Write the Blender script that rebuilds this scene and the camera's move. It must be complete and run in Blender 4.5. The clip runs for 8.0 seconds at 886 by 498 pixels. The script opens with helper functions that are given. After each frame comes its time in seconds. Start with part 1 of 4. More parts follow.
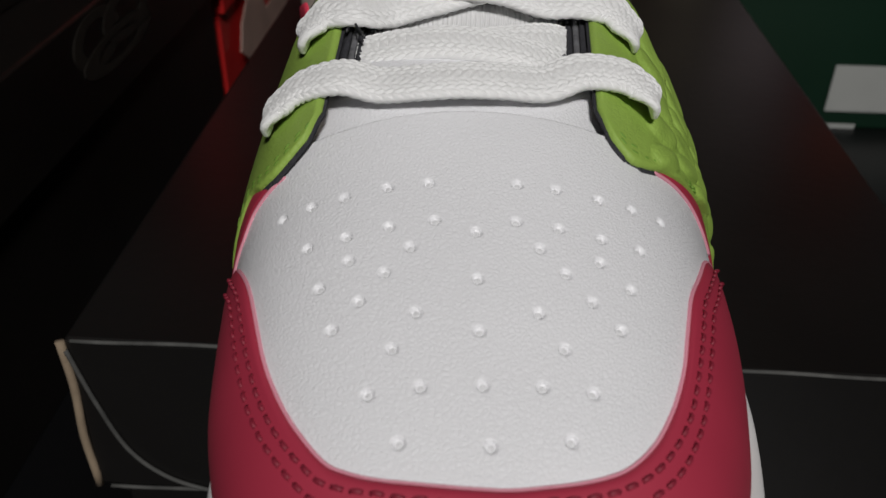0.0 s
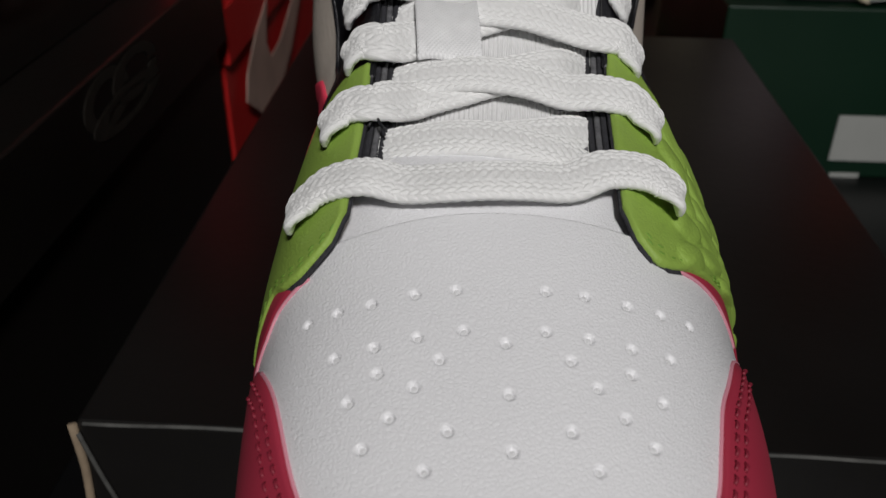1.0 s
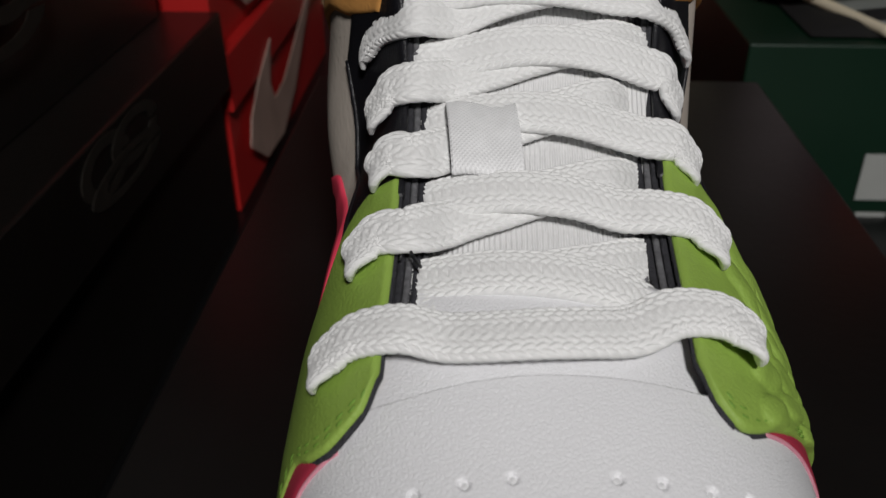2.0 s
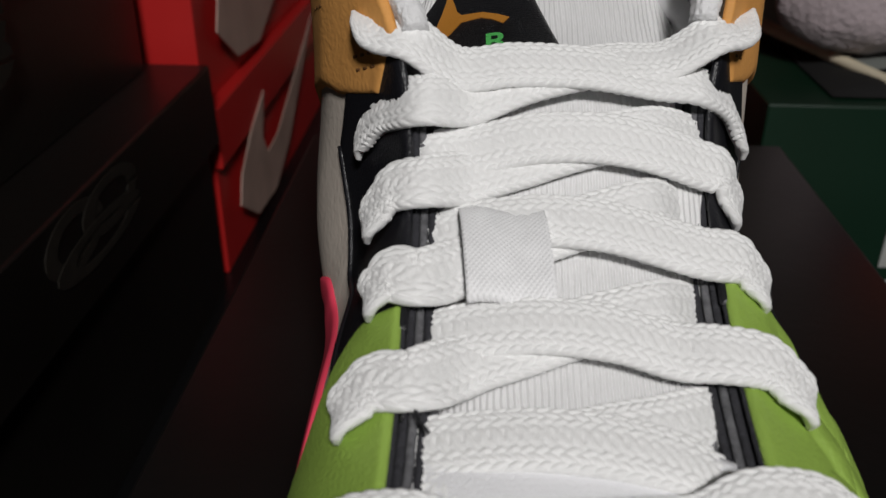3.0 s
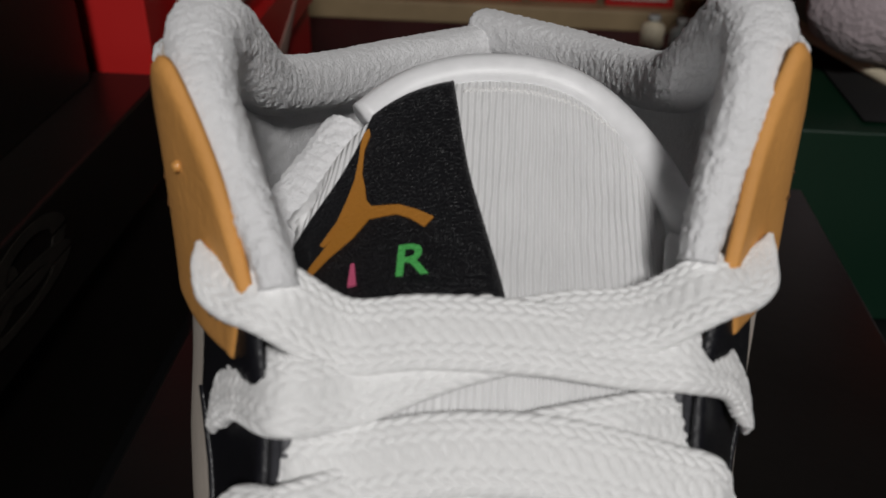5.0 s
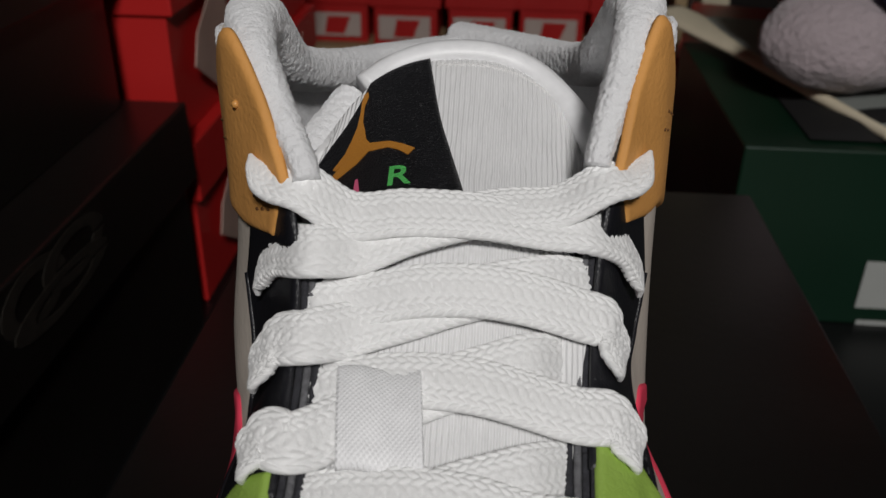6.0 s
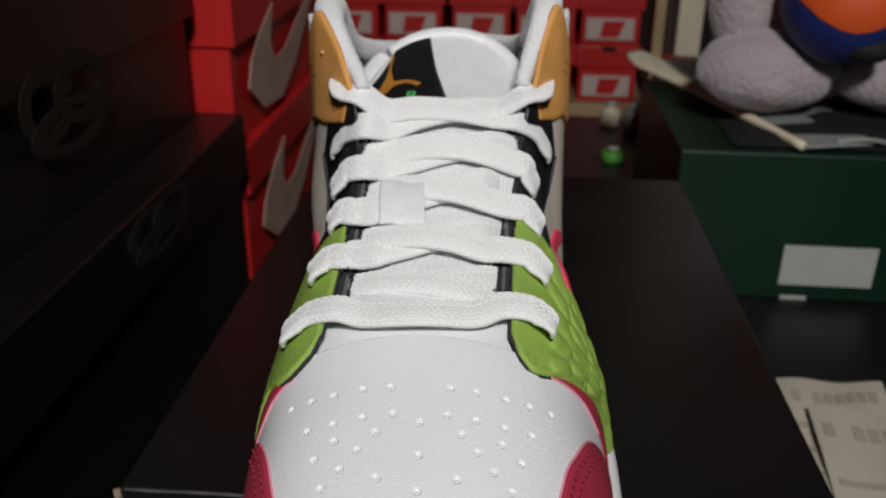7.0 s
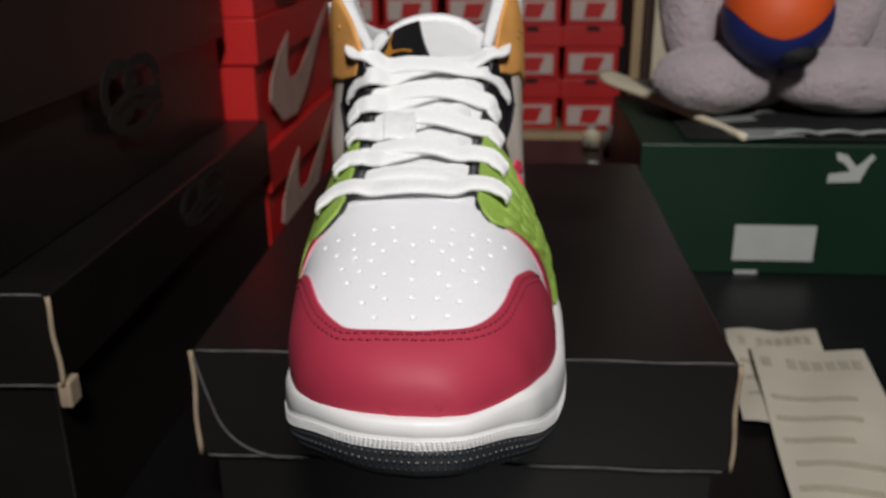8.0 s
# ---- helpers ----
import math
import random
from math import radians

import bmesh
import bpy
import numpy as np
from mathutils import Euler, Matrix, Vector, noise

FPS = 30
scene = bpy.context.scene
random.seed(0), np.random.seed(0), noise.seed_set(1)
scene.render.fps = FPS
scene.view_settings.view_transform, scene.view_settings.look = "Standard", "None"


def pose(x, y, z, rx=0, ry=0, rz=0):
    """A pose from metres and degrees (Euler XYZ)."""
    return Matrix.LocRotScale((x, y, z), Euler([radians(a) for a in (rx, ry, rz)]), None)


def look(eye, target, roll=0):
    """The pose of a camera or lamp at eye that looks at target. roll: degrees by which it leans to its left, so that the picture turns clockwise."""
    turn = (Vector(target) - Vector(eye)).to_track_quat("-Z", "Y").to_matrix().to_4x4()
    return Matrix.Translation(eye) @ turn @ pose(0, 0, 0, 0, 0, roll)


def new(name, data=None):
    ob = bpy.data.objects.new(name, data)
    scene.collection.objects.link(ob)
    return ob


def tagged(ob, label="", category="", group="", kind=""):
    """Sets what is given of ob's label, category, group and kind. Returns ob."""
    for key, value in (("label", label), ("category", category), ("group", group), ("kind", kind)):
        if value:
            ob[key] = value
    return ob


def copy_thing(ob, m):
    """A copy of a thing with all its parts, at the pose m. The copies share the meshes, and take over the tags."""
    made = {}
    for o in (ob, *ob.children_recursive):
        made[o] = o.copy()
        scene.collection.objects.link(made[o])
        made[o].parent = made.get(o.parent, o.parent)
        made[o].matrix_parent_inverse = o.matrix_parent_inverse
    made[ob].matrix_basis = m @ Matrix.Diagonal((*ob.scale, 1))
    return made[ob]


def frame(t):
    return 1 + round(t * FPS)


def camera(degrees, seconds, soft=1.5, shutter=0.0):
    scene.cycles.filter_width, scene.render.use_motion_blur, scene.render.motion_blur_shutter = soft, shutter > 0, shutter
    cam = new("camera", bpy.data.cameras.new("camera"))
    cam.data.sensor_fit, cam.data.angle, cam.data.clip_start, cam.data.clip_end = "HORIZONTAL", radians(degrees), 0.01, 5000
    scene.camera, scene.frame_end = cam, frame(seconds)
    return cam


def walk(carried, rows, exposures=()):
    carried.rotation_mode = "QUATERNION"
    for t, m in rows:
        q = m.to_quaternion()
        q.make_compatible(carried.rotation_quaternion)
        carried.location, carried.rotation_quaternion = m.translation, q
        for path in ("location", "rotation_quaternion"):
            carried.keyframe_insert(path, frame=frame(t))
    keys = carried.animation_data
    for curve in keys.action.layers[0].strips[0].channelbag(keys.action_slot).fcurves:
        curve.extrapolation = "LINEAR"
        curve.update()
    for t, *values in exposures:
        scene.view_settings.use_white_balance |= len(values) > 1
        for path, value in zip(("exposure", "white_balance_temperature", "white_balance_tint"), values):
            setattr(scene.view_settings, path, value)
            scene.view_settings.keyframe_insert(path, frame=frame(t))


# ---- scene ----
cam = camera(53.5, 8.0)
PATH = [
    (0, (-0.011, -0.154, 0.131), (-0.1, 1.514, -0.969), 0.7),
    (0.5, (-0.015, -0.15, 0.134), (-0.097, 1.537, -0.938), 0.9),
    (1, (-0.016, -0.147, 0.14), (-0.103, 1.559, -0.901), 0.7),
    (1.5, (-0.016, -0.138, 0.145), (-0.113, 1.59, -0.857), 0.0),
    (1.7, (-0.019, -0.131, 0.149), (-0.113, 1.581, -0.88), -0.3),
    (3, (-0.028, -0.087, 0.146), (-0.114, 1.678, -0.791), 0.5),
    (3.5, (-0.027, -0.071, 0.155), (-0.125, 1.694, -0.781), 0.2),
    (4, (-0.023, -0.043, 0.164), (-0.143, 1.739, -0.735), 1.3),
    (5.3, (-0.015, -0.026, 0.167), (-0.12, 1.646, -0.927), 1.6),
    (5.5, (-0.014, -0.034, 0.165), (-0.117, 1.641, -0.923), 1.7),
    (6, (-0.009, -0.076, 0.17), (-0.122, 1.674, -0.791), 1.0),
    (6.5, (-0.003, -0.132, 0.18), (-0.124, 1.652, -0.715), 1.6),
    (7, (0.004, -0.204, 0.176), (-0.129, 1.614, -0.646), 0.9),
    (7.2, (0.006, -0.223, 0.176), (-0.124, 1.604, -0.627), 0.7),
    (7.5, (0.011, -0.258, 0.174), (-0.13, 1.59, -0.58), 0.1),
    (7.6, (0.012, -0.265, 0.172), (-0.124, 1.583, -0.579), 0.2),
    (8, (0.018, -0.309, 0.16), (-0.128, 1.56, -0.536), -0.5),
]
walk(cam, [(t, look(eye, target, roll)) for t, eye, target, roll in PATH], exposures=[(0.0, -0.2), (1.5, -0.27), (3.0, -0.10), (3.5, -0.17), (4.0, -0.15), (5.5, -0.30), (6.0, -0.24), (6.5, -0.04), (7.0, 0.0), (7.5, 0.12), (8.0, 0.31)])
cam.data.dof.use_dof = True
cam.data.dof.focus_distance = 0.162
cam.data.dof.aperture_fstop = 30.0

# ---- light ----
world = bpy.data.worlds.new("room_air")
scene.world = world
world.use_nodes = True
world.node_tree.nodes["Background"].inputs[0].default_value = (0.75, 0.85, 1.0, 1)
world.node_tree.nodes["Background"].inputs[1].default_value = 0.005


def area(name, eye, target, size, watts, colour=(1, 1, 1)):
    data = bpy.data.lights.new(name, "AREA")
    data.shape, data.size, data.energy, data.color = "DISK", size, watts, colour
    ob = new(name, data)
    ob.matrix_world = look(eye, target)
    return ob


# added fixed lamp for an unseen source, above and behind the walker's shoulder
area("key_lamp", (0.13, -0.78, 0.82), (0.0, 0.10, 0.0), 0.16, 10.5, (1.0, 0.98, 0.965))


# ---- materials ----
def mat(name, colour, rough=0.5, metal=0.0, grain=0.0, grain_size=0.002, blotch=0.08, blotch_size=0.03, spec=0.5, kind="noise", cell=0.0012, depth=0.0004, sheen=0.0):
    """Principled material with colour blotches, roughness wear and a fine relief."""
    m = bpy.data.materials.new(name)
    m.use_nodes = True
    nt = m.node_tree
    b = nt.nodes["Principled BSDF"]
    b.inputs["Metallic"].default_value = metal
    b.inputs["Specular IOR Level"].default_value = spec
    if sheen:
        b.inputs["Sheen Weight"].default_value = sheen
    tc = nt.nodes.new("ShaderNodeTexCoord")
    n1 = nt.nodes.new("ShaderNodeTexNoise")
    n1.inputs["Scale"].default_value, n1.inputs["Detail"].default_value = 1 / blotch_size, 6
    nt.links.new(tc.outputs["Object"], n1.inputs["Vector"])
    ramp = nt.nodes.new("ShaderNodeMix")
    ramp.data_type = "RGBA"
    lo = [max(0, c * (1 - blotch * 2)) for c in colour]
    hi = [min(1, c * (1 + blotch)) for c in colour]
    ramp.inputs[6].default_value, ramp.inputs[7].default_value = (*lo, 1), (*hi, 1)
    nt.links.new(n1.outputs["Fac"], ramp.inputs[0])
    nt.links.new(ramp.outputs[2], b.inputs["Base Color"])
    mr = nt.nodes.new("ShaderNodeMapRange")
    mr.inputs[3].default_value, mr.inputs[4].default_value = max(0.03, rough - 0.1), min(1, rough + 0.1)
    nt.links.new(n1.outputs["Fac"], mr.inputs[0])
    nt.links.new(mr.outputs[0], b.inputs["Roughness"])
    if grain:
        bump = nt.nodes.new("ShaderNodeBump")
        bump.inputs["Strength"].default_value, bump.inputs["Distance"].default_value = grain, depth
        if kind == "leather":
            t = nt.nodes.new("ShaderNodeTexVoronoi")
            t.feature = "DISTANCE_TO_EDGE"
            t.inputs["Scale"].default_value = 1 / cell
            warp = nt.nodes.new("ShaderNodeTexNoise")
            warp.inputs["Scale"].default_value = 0.6 / cell
            nt.links.new(tc.outputs["Object"], warp.inputs["Vector"])
            vadd = nt.nodes.new("ShaderNodeVectorMath")
            vadd.operation = "MULTIPLY_ADD"
            vadd.inputs[1].default_value = (cell, cell, cell)
            nt.links.new(warp.outputs["Color"], vadd.inputs[0])
            nt.links.new(tc.outputs["Object"], vadd.inputs[2])
            nt.links.new(vadd.outputs[0], t.inputs["Vector"])
            pw = nt.nodes.new("ShaderNodeMath")
            pw.operation = "POWER"
            pw.inputs[1].default_value = 0.5
            nt.links.new(t.outputs["Distance"], pw.inputs[0])
            nt.links.new(pw.outputs[0], bump.inputs["Height"])
        elif kind == "weave":
            uv = nt.nodes.new("ShaderNodeUVMap")
            uv.uv_map = "UVMap"
            hs = []
            for turn, sc in ((radians(38), 1.0), (radians(-38), 1.0)):
                mp = nt.nodes.new("ShaderNodeMapping")
                mp.inputs["Rotation"].default_value = (0, 0, turn)
                w = nt.nodes.new("ShaderNodeTexWave")
                w.inputs["Scale"].default_value = 1 / cell * sc
                w.inputs["Distortion"].default_value, w.inputs["Detail"].default_value = 1.2, 1
                w.inputs["Detail Scale"].default_value = 0.4
                nt.links.new(uv.outputs[0], mp.inputs["Vector"])
                nt.links.new(mp.outputs[0], w.inputs["Vector"])
                hs.append(w)
            mx = nt.nodes.new("ShaderNodeMath")
            mx.operation = "MULTIPLY"
            nt.links.new(hs[0].outputs["Fac"], mx.inputs[0])
            nt.links.new(hs[1].outputs["Fac"], mx.inputs[1])
            nt.links.new(mx.outputs[0], bump.inputs["Height"])
        elif kind == "ribs":
            uv = nt.nodes.new("ShaderNodeUVMap")
            uv.uv_map = "UVMap"
            w = nt.nodes.new("ShaderNodeTexWave")
            w.bands_direction = "Y"
            w.inputs["Scale"].default_value = 1 / cell
            w.inputs["Distortion"].default_value = 2.2
            w.inputs["Detail"].default_value = 2
            nt.links.new(uv.outputs[0], w.inputs["Vector"])
            nt.links.new(w.outputs["Fac"], bump.inputs["Height"])
        else:
            n2 = nt.nodes.new("ShaderNodeTexNoise")
            n2.inputs["Scale"].default_value, n2.inputs["Detail"].default_value = 1 / grain_size, 4
            nt.links.new(tc.outputs["Object"], n2.inputs["Vector"])
            nt.links.new(n2.outputs["Fac"], bump.inputs["Height"])
        nt.links.new(bump.outputs[0], b.inputs["Normal"])
    return m


WHITE_LEATHER = mat("white_leather", (0.82, 0.82, 0.84), 0.40, grain=0.6, kind="leather", cell=0.00075, depth=0.00018, blotch=0.03)
BACKING = mat("white_backing_cloth", (0.68, 0.68, 0.69), 0.7, grain=0.4, grain_size=0.0005, blotch=0.12, blotch_size=0.0006)
RED_LEATHER = mat("red_leather", (0.40, 0.028, 0.06), 0.62, grain=0.15, kind="leather", cell=0.0006, depth=0.00006, blotch=0.05)
RED_THREAD = mat("red_thread", (0.23, 0.013, 0.032), 0.6)
PINK_EDGE = mat("pink_edge", (0.75, 0.30, 0.38), 0.6)
GREEN_SUEDE = mat("green_leather", (0.29, 0.44, 0.075), 0.6, grain=0.5, kind="leather", cell=0.0012, depth=0.0002, blotch=0.1, blotch_size=0.012)
GREEN_THREAD = mat("green_thread", (0.17, 0.32, 0.04), 0.7)
BLACK_LEATHER = mat("black_leather", (0.010, 0.010, 0.013), 0.4, grain=0.5, kind="leather", cell=0.0008, depth=0.0002)
BLACK_CANVAS = mat("black_fabric", (0.006, 0.006, 0.0075), 0.42, grain=0.8, kind="leather", cell=0.0006, depth=0.00022, spec=0.4)
DARK_LINING = mat("dark_foam_edge", (0.035, 0.035, 0.042), 0.9, grain=1.0, grain_size=0.0007, depth=0.0006, blotch=0.35, blotch_size=0.002)
BEIGE_LEATHER = mat("beige_leather", (0.62, 0.55, 0.48), 0.6, grain=0.5, grain_size=0.0015, depth=0.0003)
PINK_RUBBER = mat("bright_pink", (0.90, 0.07, 0.13), 0.45)
ORANGE_SUEDE = mat("orange_suede", (0.70, 0.33, 0.085), 0.75, grain=0.6, grain_size=0.001, depth=0.0003, blotch=0.10, blotch_size=0.01)
BROWN_THREAD = mat("brown_thread", (0.16, 0.07, 0.02), 0.7)
TERRY = mat("white_terry", (0.80, 0.80, 0.81), 0.95, grain=0.8, grain_size=0.0005, depth=0.0004, blotch=0.05, blotch_size=0.0012, sheen=0.3)
LACE = mat("white_lace", (0.86, 0.86, 0.855), 0.7, grain=0.45, grain_size=0.00035, depth=0.00020, blotch=0.06, blotch_size=0.0008, sheen=0.2)
SATIN = mat("white_satin", (0.87, 0.87, 0.88), 0.45, grain=0.7, kind="weave", cell=0.13, depth=0.00014, blotch=0.08, blotch_size=0.003)
RIB = mat("white_ribbed_cloth", (0.84, 0.84, 0.84), 0.8, grain=1.0, kind="ribs", cell=0.055, depth=0.00024, blotch=0.05, blotch_size=0.01)
RUBBER_WHITE = mat("white_rubber", (0.78, 0.77, 0.76), 0.5, grain=0.3, grain_size=0.0006, depth=0.0002, blotch=0.06)
RUBBER_DARK = mat("dark_outsole_rubber", (0.028, 0.031, 0.035), 0.32, grain=0.3, grain_size=0.0008, depth=0.0002)
OCHRE = mat("ochre_print", (0.42, 0.17, 0.02), 0.6, grain=0.4, grain_size=0.0006)
OCHRE_GLOSS = mat("glossy_orange", (0.66, 0.32, 0.09), 0.2)
GREEN_PRINT = mat("green_embroidery", (0.08, 0.45, 0.10), 0.7, grain=0.8, grain_size=0.0006)
PINK_PRINT = mat("pink_embroidery", (0.6, 0.10, 0.20), 0.7)
BOX_BLACK = mat("black_card", (0.0082, 0.0074, 0.0070), 0.34, spec=0.7, grain=0.25, grain_size=0.004, depth=0.0003, blotch=0.25, blotch_size=0.08)
CARD_EDGE = mat("raw_card_edge", (0.33, 0.25, 0.17), 0.9, grain=0.6, grain_size=0.002, blotch=0.25, blotch_size=0.01)
CARD_WORN = mat("worn_card_edge", (0.085, 0.085, 0.08), 0.8, blotch=0.5, blotch_size=0.006)
BROWN_PRINT = mat("dull_brown_print", (0.016, 0.0125, 0.009), 0.7, spec=0.3, blotch=0.3, blotch_size=0.006)
# black card again, with the red boxes' brownish reflection put into its colour
BOX_BLACK_BOUNCE = mat("black_card_warm_bounce", (0.0070, 0.0056, 0.0048), 0.36, spec=0.7, grain=0.25, grain_size=0.004, depth=0.0003, blotch=0.25, blotch_size=0.08)
EDGE_GREY = mat("grey_layered_edge", (0.15, 0.15, 0.16), 0.8, grain=1.0, grain_size=0.0005, depth=0.0004, blotch=0.4, blotch_size=0.0012)
BOX_RED = mat("red_card", (0.56, 0.018, 0.017), 0.42, grain=0.15, grain_size=0.004, blotch=0.08, blotch_size=0.08)
BOX_WHITE_PRINT = mat("pale_print", (0.62, 0.50, 0.45), 0.5)
MARK_PALE = mat("dull_pale_print", (0.62, 0.43, 0.36), 0.5, blotch=0.2)
BOX_GREEN = mat("green_card", (0.0018, 0.023, 0.0100), 0.45, grain=0.2, grain_size=0.004, blotch=0.15, blotch_size=0.1)
LABEL = mat("label_paper", (0.44, 0.45, 0.43), 0.6, blotch=0.06, blotch_size=0.02)
PAPER = mat("receipt_paper", (0.58, 0.53, 0.43), 0.7, blotch=0.08, blotch_size=0.05, grain=0.2, grain_size=0.01, depth=0.0006)
INK = mat("grey_ink", (0.44, 0.39, 0.30), 0.8, blotch=0.1, blotch_size=0.004)
PLUSH = mat("lilac_plush", (0.48, 0.40, 0.42), 0.95, grain=1.0, grain_size=0.004, depth=0.003, blotch=0.12, blotch_size=0.03, sheen=0.4)
BALL_ORANGE = mat("orange_felt", (0.75, 0.10, 0.015), 0.6, grain=0.3, grain_size=0.003)
BALL_BLUE = mat("navy_felt", (0.012, 0.025, 0.16), 0.6, grain=0.3, grain_size=0.003)
BLACK_CLOTH = mat("black_cloth", (0.008, 0.008, 0.008), 0.8, grain=0.5, grain_size=0.003)
TABLE = mat("black_table_top", (0.004, 0.004, 0.0045), 0.4, grain=0.1, grain_size=0.003, blotch=0.3, blotch_size=0.1)
CREAM = mat("cream_card", (0.82, 0.73, 0.54), 0.7, blotch=0.1)
WOOD = mat("pale_wood", (0.50, 0.36, 0.20), 0.6, grain=0.3, grain_size=0.006, blotch=0.2, blotch_size=0.05)
GAP_DARK = mat("dark_gap_fill", (0.06, 0.03, 0.022), 0.6, grain=0.3, grain_size=0.01, blotch=0.2, blotch_size=0.1)
WALL = mat("dark_wall_paint", (0.10, 0.085, 0.08), 0.8, grain=0.2, grain_size=0.01, blotch=0.1, blotch_size=0.3)
GREY = mat("grey_plastic", (0.30, 0.32, 0.30), 0.4, blotch=0.08)
LEAF = mat("green_plastic", (0.10, 0.35, 0.05), 0.5)


# ---- mesh helpers ----
def part(name, bm, material, parent=None, label="", smooth=True):
    """Links a bmesh, or (verts, faces), as one mesh object."""
    me = bpy.data.meshes.new(name)
    if isinstance(bm, tuple):
        me.from_pydata([tuple(v) for v in bm[0]], [], bm[1])
        if len(bm) > 2:
            uv = me.uv_layers.new(name="UVMap")
            idx = np.empty(len(me.loops), dtype=np.int32)
            me.loops.foreach_get("vertex_index", idx)
            uv.data.foreach_set("uv", np.asarray(bm[2], dtype=np.float32)[idx].ravel())
    else:
        bmesh.ops.recalc_face_normals(bm, faces=bm.faces)
        bm.to_mesh(me)
        bm.free()
    me.materials.append(material)
    if smooth:
        me.polygons.foreach_set("use_smooth", [True] * len(me.polygons))
    ob = new(name, me)
    if parent is not None:
        ob.parent = parent
    if label:
        tagged(ob, label)
    return ob


def thing(name, label, category, group="", kind="", at=(0, 0, 0), turn=0):
    ob = new(name)
    ob.empty_display_size = 0.02
    ob.matrix_world = pose(*at, 0, 0, turn)
    return tagged(ob, label, category, group, kind)


def box_bm(x0, x1, y0, y1, z0, z1, bevel=0.0, seg=2):
    bm = bmesh.new()
    bmesh.ops.create_cube(bm, size=1)
    for v in bm.verts:
        v.co = Vector(((x0 + x1) / 2 + v.co.x * (x1 - x0), (y0 + y1) / 2 + v.co.y * (y1 - y0), (z0 + z1) / 2 + v.co.z * (z1 - z0)))
    if bevel:
        bmesh.ops.bevel(bm, geom=list(bm.edges), offset=bevel, segments=seg, affect="EDGES", profile=0.5)
    return bm


def curve(*rows):
    """Smooth interpolation through rows of (t, value), with flat-safe slopes."""
    ts, vs = np.array([r[0] for r in rows], float), np.array([r[1] for r in rows], float)
    h, d = np.diff(ts), np.diff(vs) / np.diff(ts)
    m = np.zeros(len(ts))
    m[0], m[-1] = d[0], d[-1]
    for i in range(1, len(ts) - 1):
        if d[i - 1] * d[i] > 0:
            w1, w2 = 2 * h[i] + h[i - 1], h[i] + 2 * h[i - 1]
            m[i] = (w1 + w2) / (w1 / d[i - 1] + w2 / d[i])

    def f(t):
        t = np.clip(np.asarray(t, float), ts[0], ts[-1])
        i = np.clip(np.searchsorted(ts, t) - 1, 0, len(ts) - 2)
        q = (t - ts[i]) / h[i]
        return ((1 + 2 * q) * (1 - q) ** 2 * vs[i] + q * (1 - q) ** 2 * h[i] * m[i]
                + q * q * (3 - 2 * q) * vs[i + 1] + q * q * (q - 1) * h[i] * m[i + 1])
    return f


def spline(points, n):
    """Catmull-Rom through points, n samples."""
    p = np.array(points, float)
    p = np.vstack([2 * p[0] - p[1], p, 2 * p[-1] - p[-2]])
    out = []
    for u in np.linspace(0, len(p) - 3 - 1e-9, n):
        i, f = int(u), u - int(u)
        a, b, c, d = p[i:i + 4]
        out.append(0.5 * (2 * b + (c - a) * f + (2 * a - 5 * b + 4 * c - d) * f * f + (3 * b - a - 3 * c + d) * f ** 3))
    return np.array(out)


def sheet(fn, ns, nt, base, thick, inward=False, closed_edge=True, relief=None, open_start=False):
    """A panel that lies on the surface fn(s, t), s and t from 0 to 1: base metres off it, thick metres deep, with rounded edges."""
    s, t = np.meshgrid(np.linspace(0, 1, ns), np.linspace(0, 1, nt), indexing="ij")
    p = fn(s, t)
    e = 1e-3
    du, dv = fn(np.clip(s + e, 0, 1), t) - fn(np.clip(s - e, 0, 1), t), fn(s, np.clip(t + e, 0, 1)) - fn(s, np.clip(t - e, 0, 1))
    n = np.cross(du, dv)
    n /= np.maximum(np.linalg.norm(n, axis=2, keepdims=True), 1e-12)
    hint = p - np.array([-0.0135, 0.0, 0.030])
    hint[..., 1] = 0
    flip = (np.sum(n * hint) < 0) != inward
    if flip:
        n = -n
    if open_start:
        n[:, :3] = n[:, 3:4]
    d = np.minimum(np.minimum(s, 1 - s) * ns / 3.0, np.minimum(t + (9 if open_start else 0), 1 - t) * nt / 3.0)
    prof = np.sqrt(np.clip(1 - (1 - np.clip(d, 0, 1)) ** 2, 0, 1)) if closed_edge else np.ones_like(d)
    lift = base + thick * (0.35 + 0.65 * prof)
    if relief is not None:
        lift = lift + relief(s, t)
    top, low = p + n * lift[..., None], p + n * (base - 0.0002)
    verts = np.vstack([top.reshape(-1, 3), low.reshape(-1, 3)])
    uv = np.vstack([np.stack([s, t], 2).reshape(-1, 2)] * 2)
    k, faces = ns * nt, []
    for i in range(ns - 1):
        for j in range(nt - 1):
            q = [i * nt + j, (i + 1) * nt + j, (i + 1) * nt + j + 1, i * nt + j + 1]
            faces.append(tuple(q if not flip else q[::-1]))
            faces.append(tuple(k + x for x in (q[::-1] if not flip else q)))
    ring = ([(i, 0) for i in range(ns)] + [(ns - 1, j) for j in range(1, nt)] + [(i, nt - 1) for i in range(ns - 2, -1, -1)] + [(0, j) for j in range(nt - 2, 0, -1)])
    for a, b in zip(ring, ring[1:] + ring[:1]):
        a, b = a[0] * nt + a[1], b[0] * nt + b[1]
        faces.append((b, a, k + a, k + b) if not flip else (a, b, k + b, k + a))
    return verts, faces, uv


